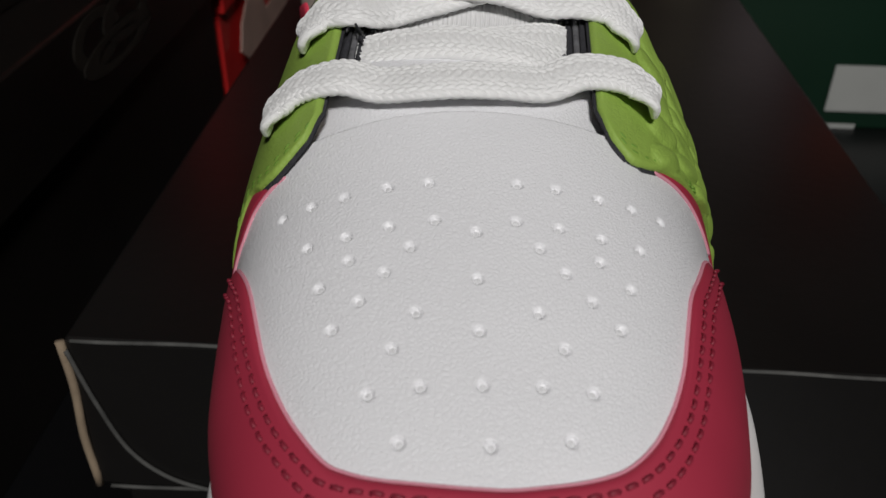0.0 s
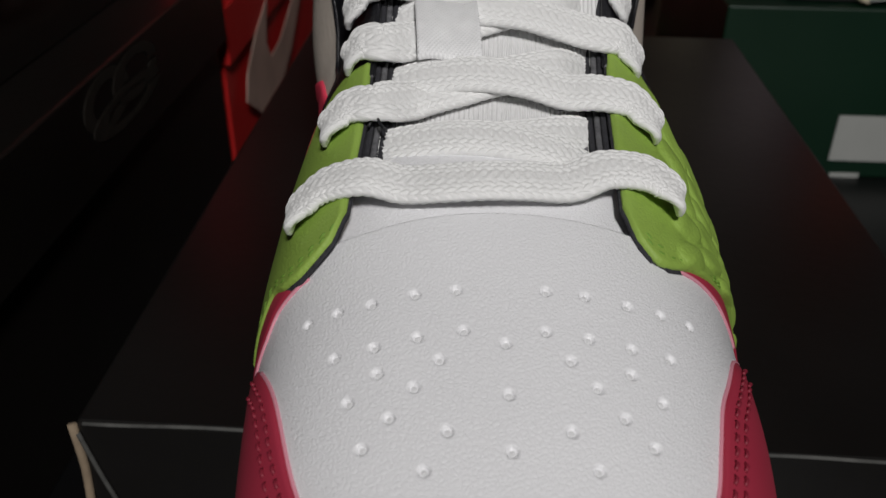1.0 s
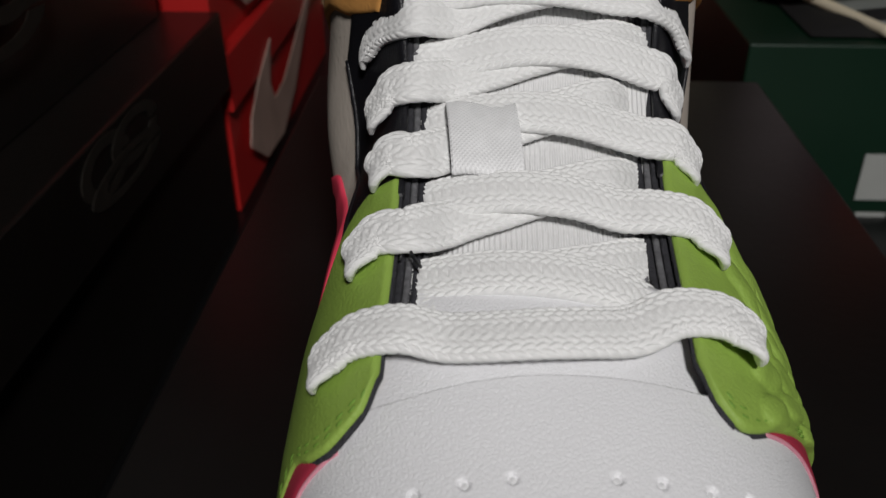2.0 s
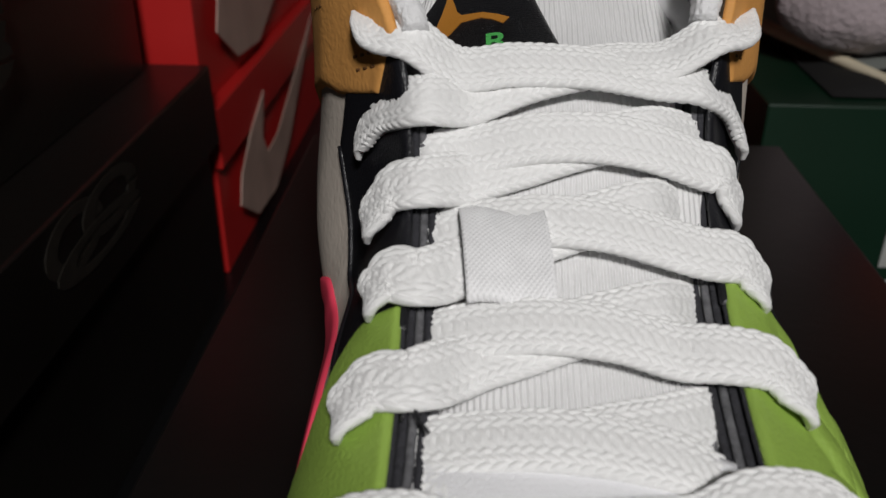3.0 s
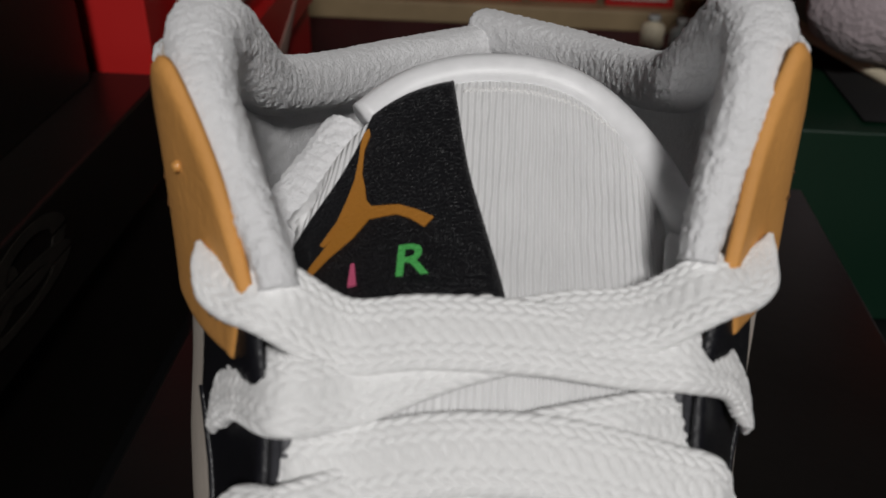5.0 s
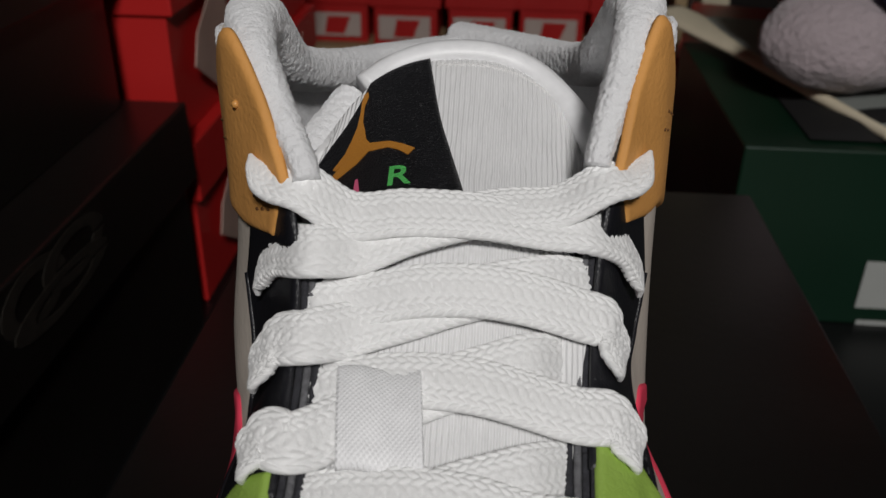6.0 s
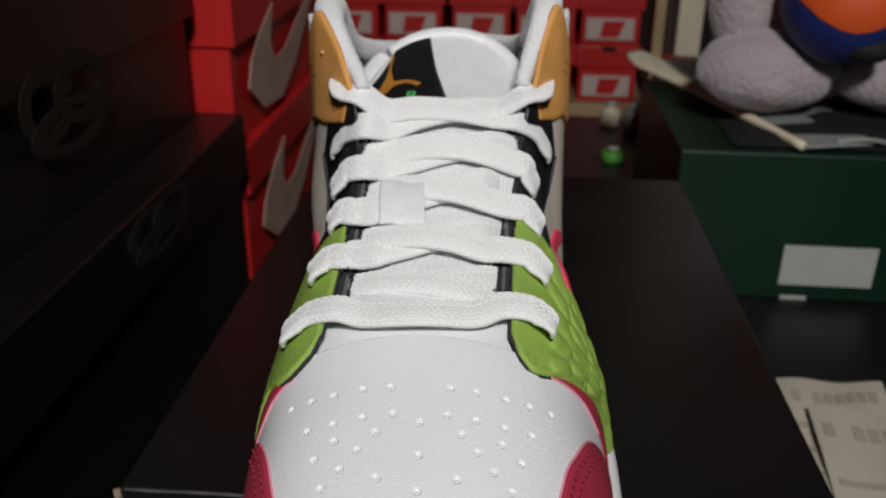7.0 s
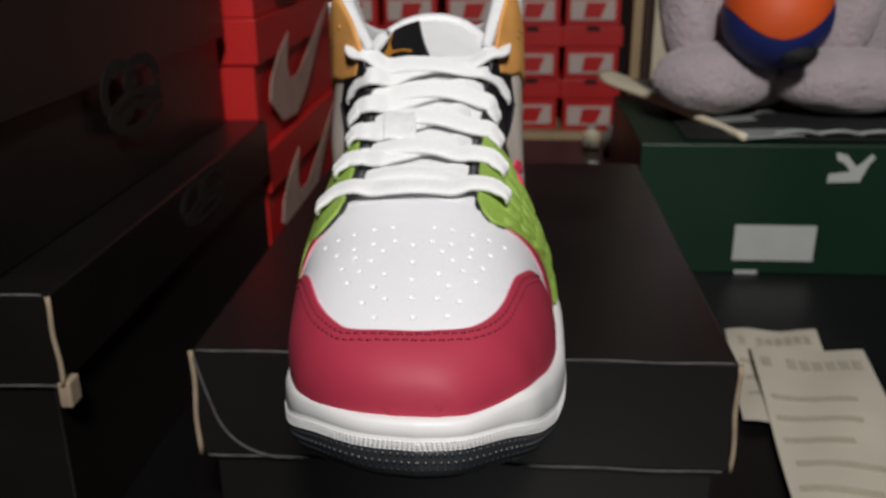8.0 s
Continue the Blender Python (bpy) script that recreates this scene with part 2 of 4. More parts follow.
def ribbon(path, across, width, thick, n_round=12, bulge=2.6):
    """A flat woven strip along path; across: its sideways direction at every sample."""
    p, a = np.array(path), np.array(across, float)
    tan = np.gradient(p, axis=0)
    tan /= np.linalg.norm(tan, axis=1, keepdims=True)
    a = a - tan * np.sum(a * tan, axis=1, keepdims=True)
    a /= np.linalg.norm(a, axis=1, keepdims=True)
    up = np.cross(tan, a)
    ang = np.linspace(0, 2 * np.pi, n_round, endpoint=False)
    cx = np.sign(np.cos(ang)) * np.abs(np.cos(ang)) ** (2 / bulge) * 0.5
    cz = np.sign(np.sin(ang)) * np.abs(np.sin(ang)) ** (2 / bulge) * 0.5
    w = np.broadcast_to(np.asarray(width, float), (len(p),))
    verts = (p[:, None] + a[:, None] * (cx[None, :, None] * w[:, None, None]) + up[:, None] * (cz[None, :, None] * np.broadcast_to(np.asarray(thick, float), (len(p),))[:, None, None])).reshape(-1, 3)
    length = np.r_[0, np.cumsum(np.linalg.norm(np.diff(p, axis=0), axis=1))]
    uv = np.stack([np.repeat(length, n_round), np.tile(cx * 0.0085, len(p))], 1)
    faces = []
    for i in range(len(p) - 1):
        for j in range(n_round):
            k = (j + 1) % n_round
            faces.append((i * n_round + j, (i + 1) * n_round + j, (i + 1) * n_round + k, i * n_round + k))
    faces.append(tuple(range(n_round)))
    faces.append(tuple((len(p) - 1) * n_round + j for j in range(n_round))[::-1])
    return verts, faces, uv


def braid(path, across, width, thick, n_round=96, rows=9, lump=0.0018):
    """A flat lace with its slanted herringbone plaits as relief."""
    verts, faces, uv = ribbon(path, across, width, thick, n_round, 2.9)
    k = len(path)
    v = verts.reshape(k, n_round, 3)
    along = uv[:, 0].reshape(k, n_round)
    side = np.clip(uv[:, 1].reshape(k, n_round) / 0.0085 + 0.5, 0, 0.9999) * rows
    row = np.floor(side)
    f = side - row - 0.5
    top = np.sin(np.linspace(0, 2 * np.pi, n_round, endpoint=False))[None]
    wobble = 0.12 * np.sin(along * 410 + row * 2.1)
    phase = along / lump + np.where(row % 2 == 0, 1, -1) * f * 0.75 + 0.5 * (row % 2) + wobble
    bead = np.abs(np.cos(np.pi * phase)) ** 0.55
    ridge = np.clip(1 - (2 * np.abs(f)) ** 3, 0, 1) ** 0.5
    full = np.clip(np.broadcast_to(width, (k,)) / np.max(width), 0, 1)[:, None] ** 1.5
    h = 0.00047 * (ridge * bead - 0.6) * full
    tan = np.gradient(np.array(path), axis=0)
    up = np.cross(tan, np.array(across, float))
    up /= np.linalg.norm(up, axis=1, keepdims=True)
    v = v + up[:, None] * (h * np.sign(top) * np.clip(np.abs(top) * 3, 0, 1))[..., None]
    return v.reshape(-1, 3), faces, uv


def fluffy(mesh, size, depth, seed=0.0):
    """The same mesh with a looped-pile relief: every point pushed along its normal by noise."""
    verts, faces = np.array(mesh[0], float), mesh[1]
    quads = np.array([f for f in faces if len(f) == 4])
    n = np.zeros_like(verts)
    q = verts[quads]
    fn = np.cross(q[:, 2] - q[:, 0], q[:, 3] - q[:, 1])
    for c in range(4):
        np.add.at(n, quads[:, c], fn)
    n /= np.maximum(np.linalg.norm(n, axis=1, keepdims=True), 1e-12)
    push = np.array([noise.noise(Vector(p) / size + Vector((seed, 0, 0))) for p in verts]) * depth
    return (verts + n * push[:, None], faces, *mesh[2:])


def tube(path, radius, n_round=8):
    p = np.array(path)
    side = np.cross(np.gradient(p, axis=0), (0.31, 0.2, 0.93))
    return ribbon(p, side, radius * 2, radius * 2, n_round, 2.0)


def stitches(path, normal, length, gap, radius):
    """Short thread capsules along a path, joined."""
    p = np.array(path)
    cum = np.r_[0, np.cumsum(np.linalg.norm(np.diff(p, axis=0), axis=1))]
    verts, faces, at = [], [], 0.0
    while at + length < cum[-1]:
        q = np.array([[np.interp(at + f * length, cum, p[:, k]) for k in range(3)] for f in (0, 0.25, 0.5, 0.75, 1)])
        nn = np.array([np.interp(at + length / 2, cum, normal[:, k]) for k in range(3)])
        q = q + nn * (np.array([-0.3, 0.5, 0.75, 0.5, -0.3]) * radius)[:, None]
        v, f, _ = ribbon(q, np.cross(np.gradient(q, axis=0), nn), radius * 2, radius * 1.6, 6, 2.0)
        faces += [tuple(len(verts) + i for i in face) for face in f]
        verts += list(v)
        at += length + gap
    return verts, faces


def extrude_shape(outline, place, thick):
    """A flat shape from an outline in (u, v), laid on place(u, v) and lifted by thick."""
    bm = bmesh.new()
    low = [bm.verts.new(place(u, v, 0.0)) for u, v in outline]
    face = bm.faces.new(low)
    res = bmesh.ops.extrude_face_region(bm, geom=[face])
    ups = [g for g in res["geom"] if isinstance(g, bmesh.types.BMVert)]
    for g, (u, v) in zip(low, outline):
        twin = min(ups, key=lambda w: (w.co - g.co).length)
        twin.co = Vector(place(u, v, thick))
    bmesh.ops.triangulate(bm, faces=[f for f in bm.faces if len(f.verts) > 4])
    return bm


# ---- the sneaker's surfaces ----
XL = curve((-0.1005, -0.006), (-0.0995, -0.0165), (-0.096, -0.0275), (-0.09, -0.037), (-0.08, -0.0460), (-0.07, -0.0505), (-0.06, -0.0532), (-0.035, -0.0555), (0.0, -0.0565), (0.05, -0.0565), (0.10, -0.056), (0.14, -0.053), (0.16, -0.045), (0.168, -0.036), (0.172, -0.020))
XR = curve((-0.1005, -0.006), (-0.0995, 0.0030), (-0.096, 0.0112), (-0.09, 0.0188), (-0.08, 0.0274), (-0.07, 0.0314), (-0.06, 0.0347), (-0.035, 0.0387), (0.0, 0.0395), (0.05, 0.0340), (0.10, 0.025), (0.14, 0.017), (0.16, 0.006), (0.168, -0.004), (0.172, -0.020))
TOP = curve((-0.0985, 0.0294), (-0.0983, 0.0330), (-0.0975, 0.0378), (-0.0955, 0.0420), (-0.09, 0.0465), (-0.08, 0.0508), (-0.062, 0.0572), (-0.05, 0.0612), (-0.035, 0.0660), (-0.02, 0.0715), (0.0, 0.0775), (0.02, 0.0850), (0.04, 0.0930), (0.06, 0.1000))
LEDGE_L = curve((-0.0985, 0.0), (-0.09, 0.0015), (-0.07, 0.0035), (-0.03, 0.0030), (0.03, 0.0020))
LEDGE_R = curve((-0.0985, 0.0), (-0.09, 0.0026), (-0.07, 0.0042), (-0.03, 0.0048), (0.03, 0.0045))
LEAN = curve((-0.0985, 0.0), (-0.08, -0.001), (-0.06, -0.003), (-0.04, -0.005), (-0.015, -0.0075), (0.02, -0.007), (0.06, -0.004))


def spring(y):
    return 0.009 * np.clip((-0.015 - np.asarray(y, float)) / 0.085, 0, 1) ** 2


def feather(y):
    return spring(y) + 0.0225


def vamp(y, s):
    """The toe and vamp: y along the shoe, s from -1 (sole, left) over 0 (ridge) to 1 (sole, right)."""
    y, s = np.asarray(y, float), np.asarray(s, float)
    yy = np.clip(y, -0.0985, 0.17)
    xl, xr = XL(yy - 0.002) + LEDGE_L(yy), XR(yy - 0.002) - LEDGE_R(yy)
    xl, xr = np.minimum(xl, -0.0062), np.maximum(xr, -0.0058)
    xc, w = (xl + xr) / 2, np.maximum((xr - xl) / 2, 0.0075)
    a = s * np.pi / 2
    n = 2 / 2.5
    zx = np.sign(np.sin(a)) * np.abs(np.sin(a)) ** n
    zz = np.abs(np.cos(a)) ** n
    return np.stack([xc + w * zx + LEAN(yy) * zz, yy + 0 * s, feather(yy) - 0.002 + (TOP(yy) - feather(yy) + 0.002) * zz], -1)


QYB = curve((0, -0.040), (0.1, -0.026), (0.25, -0.008), (0.4, 0.015), (0.5, 0.035), (0.58, 0.05), (0.64, 0.058), (0.70, 0.066), (0.74, 0.076), (0.78, 0.088), (0.85, 0.11), (0.92, 0.14), (1, 0.168))
QYT = curve((0, -0.030), (0.1, -0.021), (0.25, -0.001), (0.4, 0.017), (0.5, 0.032), (0.58, 0.044), (0.64, 0.050), (0.70, 0.062), (0.74, 0.071), (0.78, 0.082), (0.85, 0.105), (0.92, 0.135), (1, 0.164))
QZT = curve((0, 0.0660), (0.1, 0.0695), (0.25, 0.0745), (0.4, 0.0810), (0.5, 0.0885), (0.58, 0.0985), (0.64, 0.1085), (0.70, 0.1200), (0.74, 0.1285), (0.78, 0.1310), (0.85, 0.1155), (0.92, 0.1075), (1, 0.1045))
QIN = curve((0, 0.0225), (0.1, 0.0222), (0.25, 0.0222), (0.4, 0.0225), (0.5, 0.023), (0.58, 0.0240), (0.64, 0.0258), (0.70, 0.0312), (0.74, 0.0358), (0.78, 0.0390), (0.85, 0.037), (0.92, 0.028), (1, 0.004))
LATE_TOP = curve((0, 0.004), (0.15, 0.006), (0.4, 0.010), (0.64, 0.011), (0.78, 0.004), (1, 0.0))
LATE_LOW = curve((0, 0.022), (0.1, 0.021), (0.25, 0.017), (0.4, 0.012), (0.64, 0.010), (0.78, 0.004), (1, 0.0))


def quarter(side, u, v):
    """A side of the upper: u from the toe joint to the heel, v from the sole (0) to the throat or collar edge (1)."""
    u, v = np.asarray(u, float), np.asarray(v, float)
    late = 1.0 if side > 0 else 0.0
    yb, yt, zt = QYB(u) + late * LATE_LOW(u), QYT(u) + late * LATE_TOP(u), QZT(u)
    xt = -0.0155 + side * QIN(u) - 0.004 * np.clip((u - 0.64) / 0.2, 0, 1)
    xt = xt - (0.0 if side > 0 else 0.003) * np.clip((u - 0.66) / 0.07, 0, 1) * np.clip((0.95 - u) / 0.1, 0, 1)
    xb = XL(yb) + 0.002 if side < 0 else XR(yb) - 0.002
    zb = feather(yb) - 0.002
    zt = zt - (0.0 if side > 0 else 0.0030) * np.clip((u - 0.66) / 0.08, 0, 1)
    # ankle: a bowed wall
    xm = xb * 0.5 + xt * 0.5 + 0.0010 if side > 0 else xb * 0.70 + xt * 0.30 - 0.0032
    zm = zb + (zt - zb) * 0.44
    ym = (yb + yt) / 2
    f = lambda a, m, b: (1 - v) ** 2 * a + 2 * v * (1 - v) * m + v * v * b
    wall = np.stack([f(xb, xm, xt), f(yb, ym, yt), f(zb, zm, zt)], -1)
    wall[..., 0] += side * (0.0 if side > 0 else 0.0045) * np.exp(-((v - 0.45) / 0.2) ** 2)
    # forefoot: the same section as the vamp, cut at the throat
    g = 1 - 0.69 * v
    front = vamp(yb + (yt - yb) * v, side * g)
    fix = np.stack([xt - vamp(yt, side * 0.31)[..., 0], 0 * xt, zt - vamp(yt, side * 0.31)[..., 2]], -1)
    front = front + fix * (v ** 2)[..., None]
    k = np.clip((u - 0.38) / 0.24, 0, 1)
    k = (k * k * (3 - 2 * k))[..., None]
    return front * (1 - k) + wall * k


TOY = curve((0, -0.030), (0.25, 0.002), (0.5, 0.034), (0.66, 0.055), (0.8, 0.075), (0.92, 0.091), (1, 0.101))
TOZ = curve((0, 0.062), (0.25, 0.0695), (0.5, 0.0838), (0.66, 0.0982), (0.8, 0.1050), (0.92, 0.1120), (1, 0.1170))


def tongue(u, v):
    """The tongue: u from its base to its top edge, v from 0 (left edge) to 1 (right edge)."""
    u, v = np.asarray(u, float), np.asarray(v, float)
    w = 0.0235 + 0.004 * u
    q = v * 2 - 1
    drop = np.clip((u - 0.66) / 0.34, 0, 1)
    arch = 0.005 + 0.008 * drop
    yy = TOY(u) - 0.020 * drop ** 2 * np.abs(q) ** 3.5 + 0.003 * q * u
    return np.stack([-0.0155 - 0.002 * u + q * w, yy, TOZ(u) - arch * np.abs(q) ** 2.2], -1)


def normal_of(fn, a, b, e=1e-3):
    n = np.cross(fn(a + e, b) - fn(a - e, b), fn(a, b + e) - fn(a, b - e))
    return n / np.linalg.norm(n)


# ---- the sneaker ----
sneaker = thing("sneaker", "multicoloured leather mid sneaker with white laces on a black shoe box", "sneaker")


def outline(inset, n=90):
    """The sole's outline, from the toe round the left side to the heel and back on the right."""
    f = (1 - np.cos(np.linspace(0, np.pi, n))) / 2
    y = -0.1005 + inset + (0.2725 - 2 * inset) * f
    src = -0.1005 + 0.2725 * f
    c = (XL(src) + XR(src)) / 2
    hw = (XR(src) - XL(src)) / 2
    hw = hw * (1 - inset / 0.047)
    return np.vstack([np.stack([c - hw, y], 1), np.stack([c + hw, y], 1)[-2:0:-1]])


def sole_z(y, z):
    """Height of the sole's layer z at y: the layers sweep up and thin out towards the toe."""
    return spring(y) + z + np.interp(z, (0.0, 0.006, 0.0126, 0.0226), (0.0040, 0.0092, 0.0070, 0.0020)) * np.exp(-((y + 0.1005) / 0.026) ** 2)


def sole_loft(layers):
    swell = lambda o, z: 0.0026 * np.clip((o[:, 0] - 0.008) / 0.014, 0, 1) * np.exp(-((o[:, 1] + 0.076) / 0.022) ** 2) * np.clip((z - 0.0126) / 0.008, 0, 1)
    rings = [np.column_stack([o[:, 0], o[:, 1] - 0.0032 * np.exp(-((o[:, 1] + 0.1005) / 0.007) ** 2), sole_z(o[:, 1], z) + swell(o, z)]) for z, o in ((z, outline(i)) for z, i in layers)]
    k = len(rings[0])
    faces = [(r * k + j, r * k + (j + 1) % k, (r + 1) * k + (j + 1) % k, (r + 1) * k + j) for r in range(len(rings) - 1) for j in range(k)]
    half = k // 2
    for r in (0, len(rings) - 1):
        strip = [(r * k, r * k + 1, r * k + k - 1)] + [(r * k + j, r * k + j + 1, r * k + k - j - 1, r * k + k - j) for j in range(1, half)]
        faces += strip if r else [f[::-1] for f in strip]
    return np.vstack(rings), [f[::-1] for f in faces]


part("outsole", sole_loft([(0.0, 0.010), (0.0, 0.0035), (0.0012, 0.0018), (0.003, 0.0006), (0.0052, 0.0002), (0.0060, 0.0006)]), RUBBER_DARK, sneaker, "dark studded rubber outsole")
part("midsole", sole_loft([(0.0055, 0.004), (0.0056, 0.0010), (0.0066, 0.0), (0.0112, -0.0002), (0.0118, 0.0002), (0.0126, -0.0001), (0.019, 0.0002), (0.0215, 0.0010), (0.0225, 0.0026), (0.0226, 0.006)]), RUBBER_WHITE, sneaker, "white rubber midsole with stitched groove")

# small studs on the outsole's front rim
rim = outline(0.0012, 700)
verts, faces = [], []
unit = bmesh.new()
bmesh.ops.create_icosphere(unit, subdivisions=1, radius=1)
uv_, uf_ = np.array([v.co[:] for v in unit.verts]), [tuple(v.index for v in f.verts) for f in unit.faces]
unit.free()
cum = np.r_[0, np.cumsum(np.linalg.norm(np.diff(rim, axis=0), axis=1))]
for row in range(4):
    for at in np.arange(0.0010 * (row % 2), cum[-1], 0.0021):
        x, y = np.interp(at, cum, rim[:, 0]), np.interp(at, cum, rim[:, 1])
        if y > 0.01:
            continue
        pull = (0.0018, 0.0004, -0.0005, -0.0006)[row]
        d = np.array([x + 0.008, y + 0.04])
        x, y = np.array([x, y]) - d / np.linalg.norm(d) * pull
        faces += [tuple(len(verts) + i for i in f) for f in uf_]
        verts += list(uv_ * np.array([0.0010, 0.0010, 0.0008]) + np.array([x, y - 0.0032 * math.exp(-((y + 0.1005) / 0.007) ** 2), float(sole_z(y, 0.0010 + row * 0.0014))]))
part("studs", (verts, faces), RUBBER_DARK, sneaker)

# stitching in the midsole groove
rim = outline(-0.0002, 400)
out = np.column_stack([rim - np.array([-0.010, 0.03]), np.zeros(len(rim))])
for up in (0.0066, 0.0078, 0.0090, 0.0102):
    path = np.column_stack([rim[:, 0], rim[:, 1] - 0.0032 * np.exp(-((rim[:, 1] + 0.1005) / 0.007) ** 2), sole_z(rim[:, 1], up)])
    part("sole_stitching", stitches(path, out / np.linalg.norm(out, axis=1, keepdims=True), 0.0009, 0.0005, 0.00026), RUBBER_WHITE, sneaker)

# white vamp with punched holes; (y, s) of one half, mirrored
HOLES_CENTRE = [(-0.0462, 0.013), (-0.0542, 0.013), (-0.0623, 0.013), (-0.0700, 0.013), (-0.0777, 0.018)]
HALF = [(-0.0369, 0.063), (-0.0371, 0.140), (-0.0373, 0.238), (-0.0367, 0.328), (-0.0357, 0.424),
        (-0.0440, 0.0555), (-0.0446, 0.138), (-0.0450, 0.233), (-0.0446, 0.336), (-0.0486, 0.098), (-0.0494, 0.226),
        (-0.0525, 0.148), (-0.0527, 0.300), (-0.0565, 0.203), (-0.0593, 0.090), (-0.0600, 0.270), (-0.0644, 0.140), (-0.0700, 0.093), (-0.0702, 0.203), (-0.0768, 0.150)]
HOLES = HOLES_CENTRE + [(y + k * 0.005 * h, 0.021 + k * h) for y, h in HALF for k in (-1, 1)]
hole_at = np.array([vamp(y, s) for y, s in HOLES])


def punched(fn):
    def relief(s, t):
        p = fn(s, t)
        d = np.full(s.shape, 1.0)
        for h in hole_at:
            d = np.minimum(d, np.linalg.norm(p - h, axis=2))
        q = d / 0.00096
        k = np.clip((1.08 - q) / 0.55, 0, 1)
        return -0.00058 * k * k * (3 - 2 * k)
    return relief


VAMP_END = curve((-1, -0.020), (-0.45, -0.0245), (-0.25, -0.0250), (-0.07, -0.0236), (0.02, -0.0226), (0.15, -0.0222), (0.30, -0.0212), (0.45, -0.016), (1, 0.0))


def vamp_fn(s, t):
    """The vamp with even steps across its width."""
    q = -1 + 2 * t
    a = np.sign(q) * np.arcsin(np.abs(q) ** 1.25) * 2 / np.pi
    return vamp(-0.090 + (VAMP_END(a) + 0.090) * s, a)



part("vamp", sheet(vamp_fn, 360, 420, 0.0, 0.0009, closed_edge=False, relief=punched(vamp_fn)), WHITE_LEATHER, sneaker, "white grained leather toe with punched air holes")

part("vamp_lining", sheet(lambda s, t: vamp(-0.036 + 0.034 * s, -0.46 + 0.92 * t), 40, 60, -0.0022, 0.0010, closed_edge=False), WHITE_LEATHER, sneaker, "white lining step below the laces")

# white backing cloth at the bottom of the holes
for h, (y, s0) in zip(hole_at, HOLES):
    n = normal_of(vamp, y, s0)
    n = n if n[2] > 0 else -n
    a = np.cross(n, (0, 1, 0))
    a /= np.linalg.norm(a)
    b = np.cross(n, a)
    ring = [(a * math.cos(q), b * math.sin(q)) for q in np.linspace(0, 2 * math.pi, 16, endpoint=False)]
    verts = [h + n * 0.00042] + [h + n * up + (ca + sb) * r for r, up in ((0.00030, 0.00040), (0.00050, 0.00032)) for ca, sb in ring]
    faces = [(0, 1 + j, 1 + (j + 1) % 16) for j in range(16)] + [(1 + j, 17 + j, 17 + (j + 1) % 16, 1 + (j + 1) % 16) for j in range(16)]
    part("air_hole", (verts, faces), BACKING, sneaker)

# red toe cap
CAP = curve((-1, -0.026), (-0.7, -0.034), (-0.6, -0.0405), (-0.53, -0.0475), (-0.475, -0.058), (-0.445, -0.0655), (-0.39, -0.0735), (-0.3, -0.0798), (-0.15, -0.0822), (0.02, -0.0829), (0.15, -0.0817), (0.29, -0.0788), (0.37, -0.0748), (0.445, -0.0672), (0.475, -0.0605), (0.495, -0.0535), (0.52, -0.046), (0.56, -0.0405), (0.66, -0.030), (0.8, -0.022), (1, -0.012))
part("toe_cap", sheet(lambda s, t: vamp(-0.0985 + (CAP(2 * s - 1) + 0.0985) * t ** 1.6, 2 * s - 1), 320, 50, 0.0008, 0.0011, open_start=True), RED_LEATHER, sneaker, "dark red leather toe cap")
ss = np.linspace(-0.64, 0.74, 500)
edge = np.array([vamp(CAP(s), s) for s in ss])
along = np.gradient(edge, axis=0)
nn = np.array([normal_of(vamp, CAP(s), s) for s in ss])
nn *= np.sign(nn[:, 2:3] + 1e-9)
inward = np.cross(along, nn)
inward /= np.linalg.norm(inward, axis=1, keepdims=True)
for w in range(40):
    inward = np.vstack([inward[:1], (inward[:-2] + inward[1:-1] * 2 + inward[2:]) / 4, inward[-1:]])


def on_vamp(p):
    """Drops points to the vamp's surface along the height."""
    ys, sg = np.linspace(-0.0985, 0.0, 260), np.linspace(-1, 1, 400)
    g = vamp(*np.meshgrid(ys, sg, indexing="ij")).reshape(-1, 3)
    out = []
    for q in p:
        d = np.linalg.norm(g - q, axis=1)
        out.append(g[np.argmin(d)])
    return np.array(out)


for off in (0.0020, 0.0043):
    path = on_vamp(edge + inward * off)
    path = spline(path[::12], 400)
    part("cap_stitching", stitches(path + nn[np.linspace(0, 499, 400).astype(int)] * 0.0020, nn[np.linspace(0, 499, 400).astype(int)], 0.0016, 0.0010, 0.00034), RED_THREAD, sneaker, "dark red double stitching")
part("cap_edge", tube(edge + nn * 0.0009, 0.0004), PINK_EDGE, sneaker, "pale pink cut edge")
# narrow red strips that run up from the cap under the lace panels
WING = {-1: curve((0.43, -0.0290), (0.54, -0.0300), (0.62, -0.0322), (1.0, -0.035)), 1: curve((0.47, -0.0218), (0.57, -0.0191), (0.68, -0.0170), (0.72, -0.0168), (1.0, -0.013))}
for side, a0 in ((-1, 0.40), (1, 0.45)):
    wing = WING[side]
    part("cap_wing", sheet(lambda s, t: vamp(wing(a0 + (0.98 - a0) * s) + 0.008 * t, side * (a0 + (0.98 - a0) * s)), 60, 14, 0.0007, 0.0008), RED_LEATHER, sneaker, "narrow dark red strip beside the lace panel")
    line = np.array([vamp(wing(a), side * a) for a in np.linspace(a0, 0.80, 60)])
    ln = np.array([normal_of(vamp, float(wing(a)), side * a) for a in np.linspace(a0, 0.80, 60)])
    ln *= np.sign(ln[:, 2:3])
    part("wing_edge", tube(line + ln * 0.0010, 0.00035), PINK_EDGE, sneaker, "pale pink cut edge")


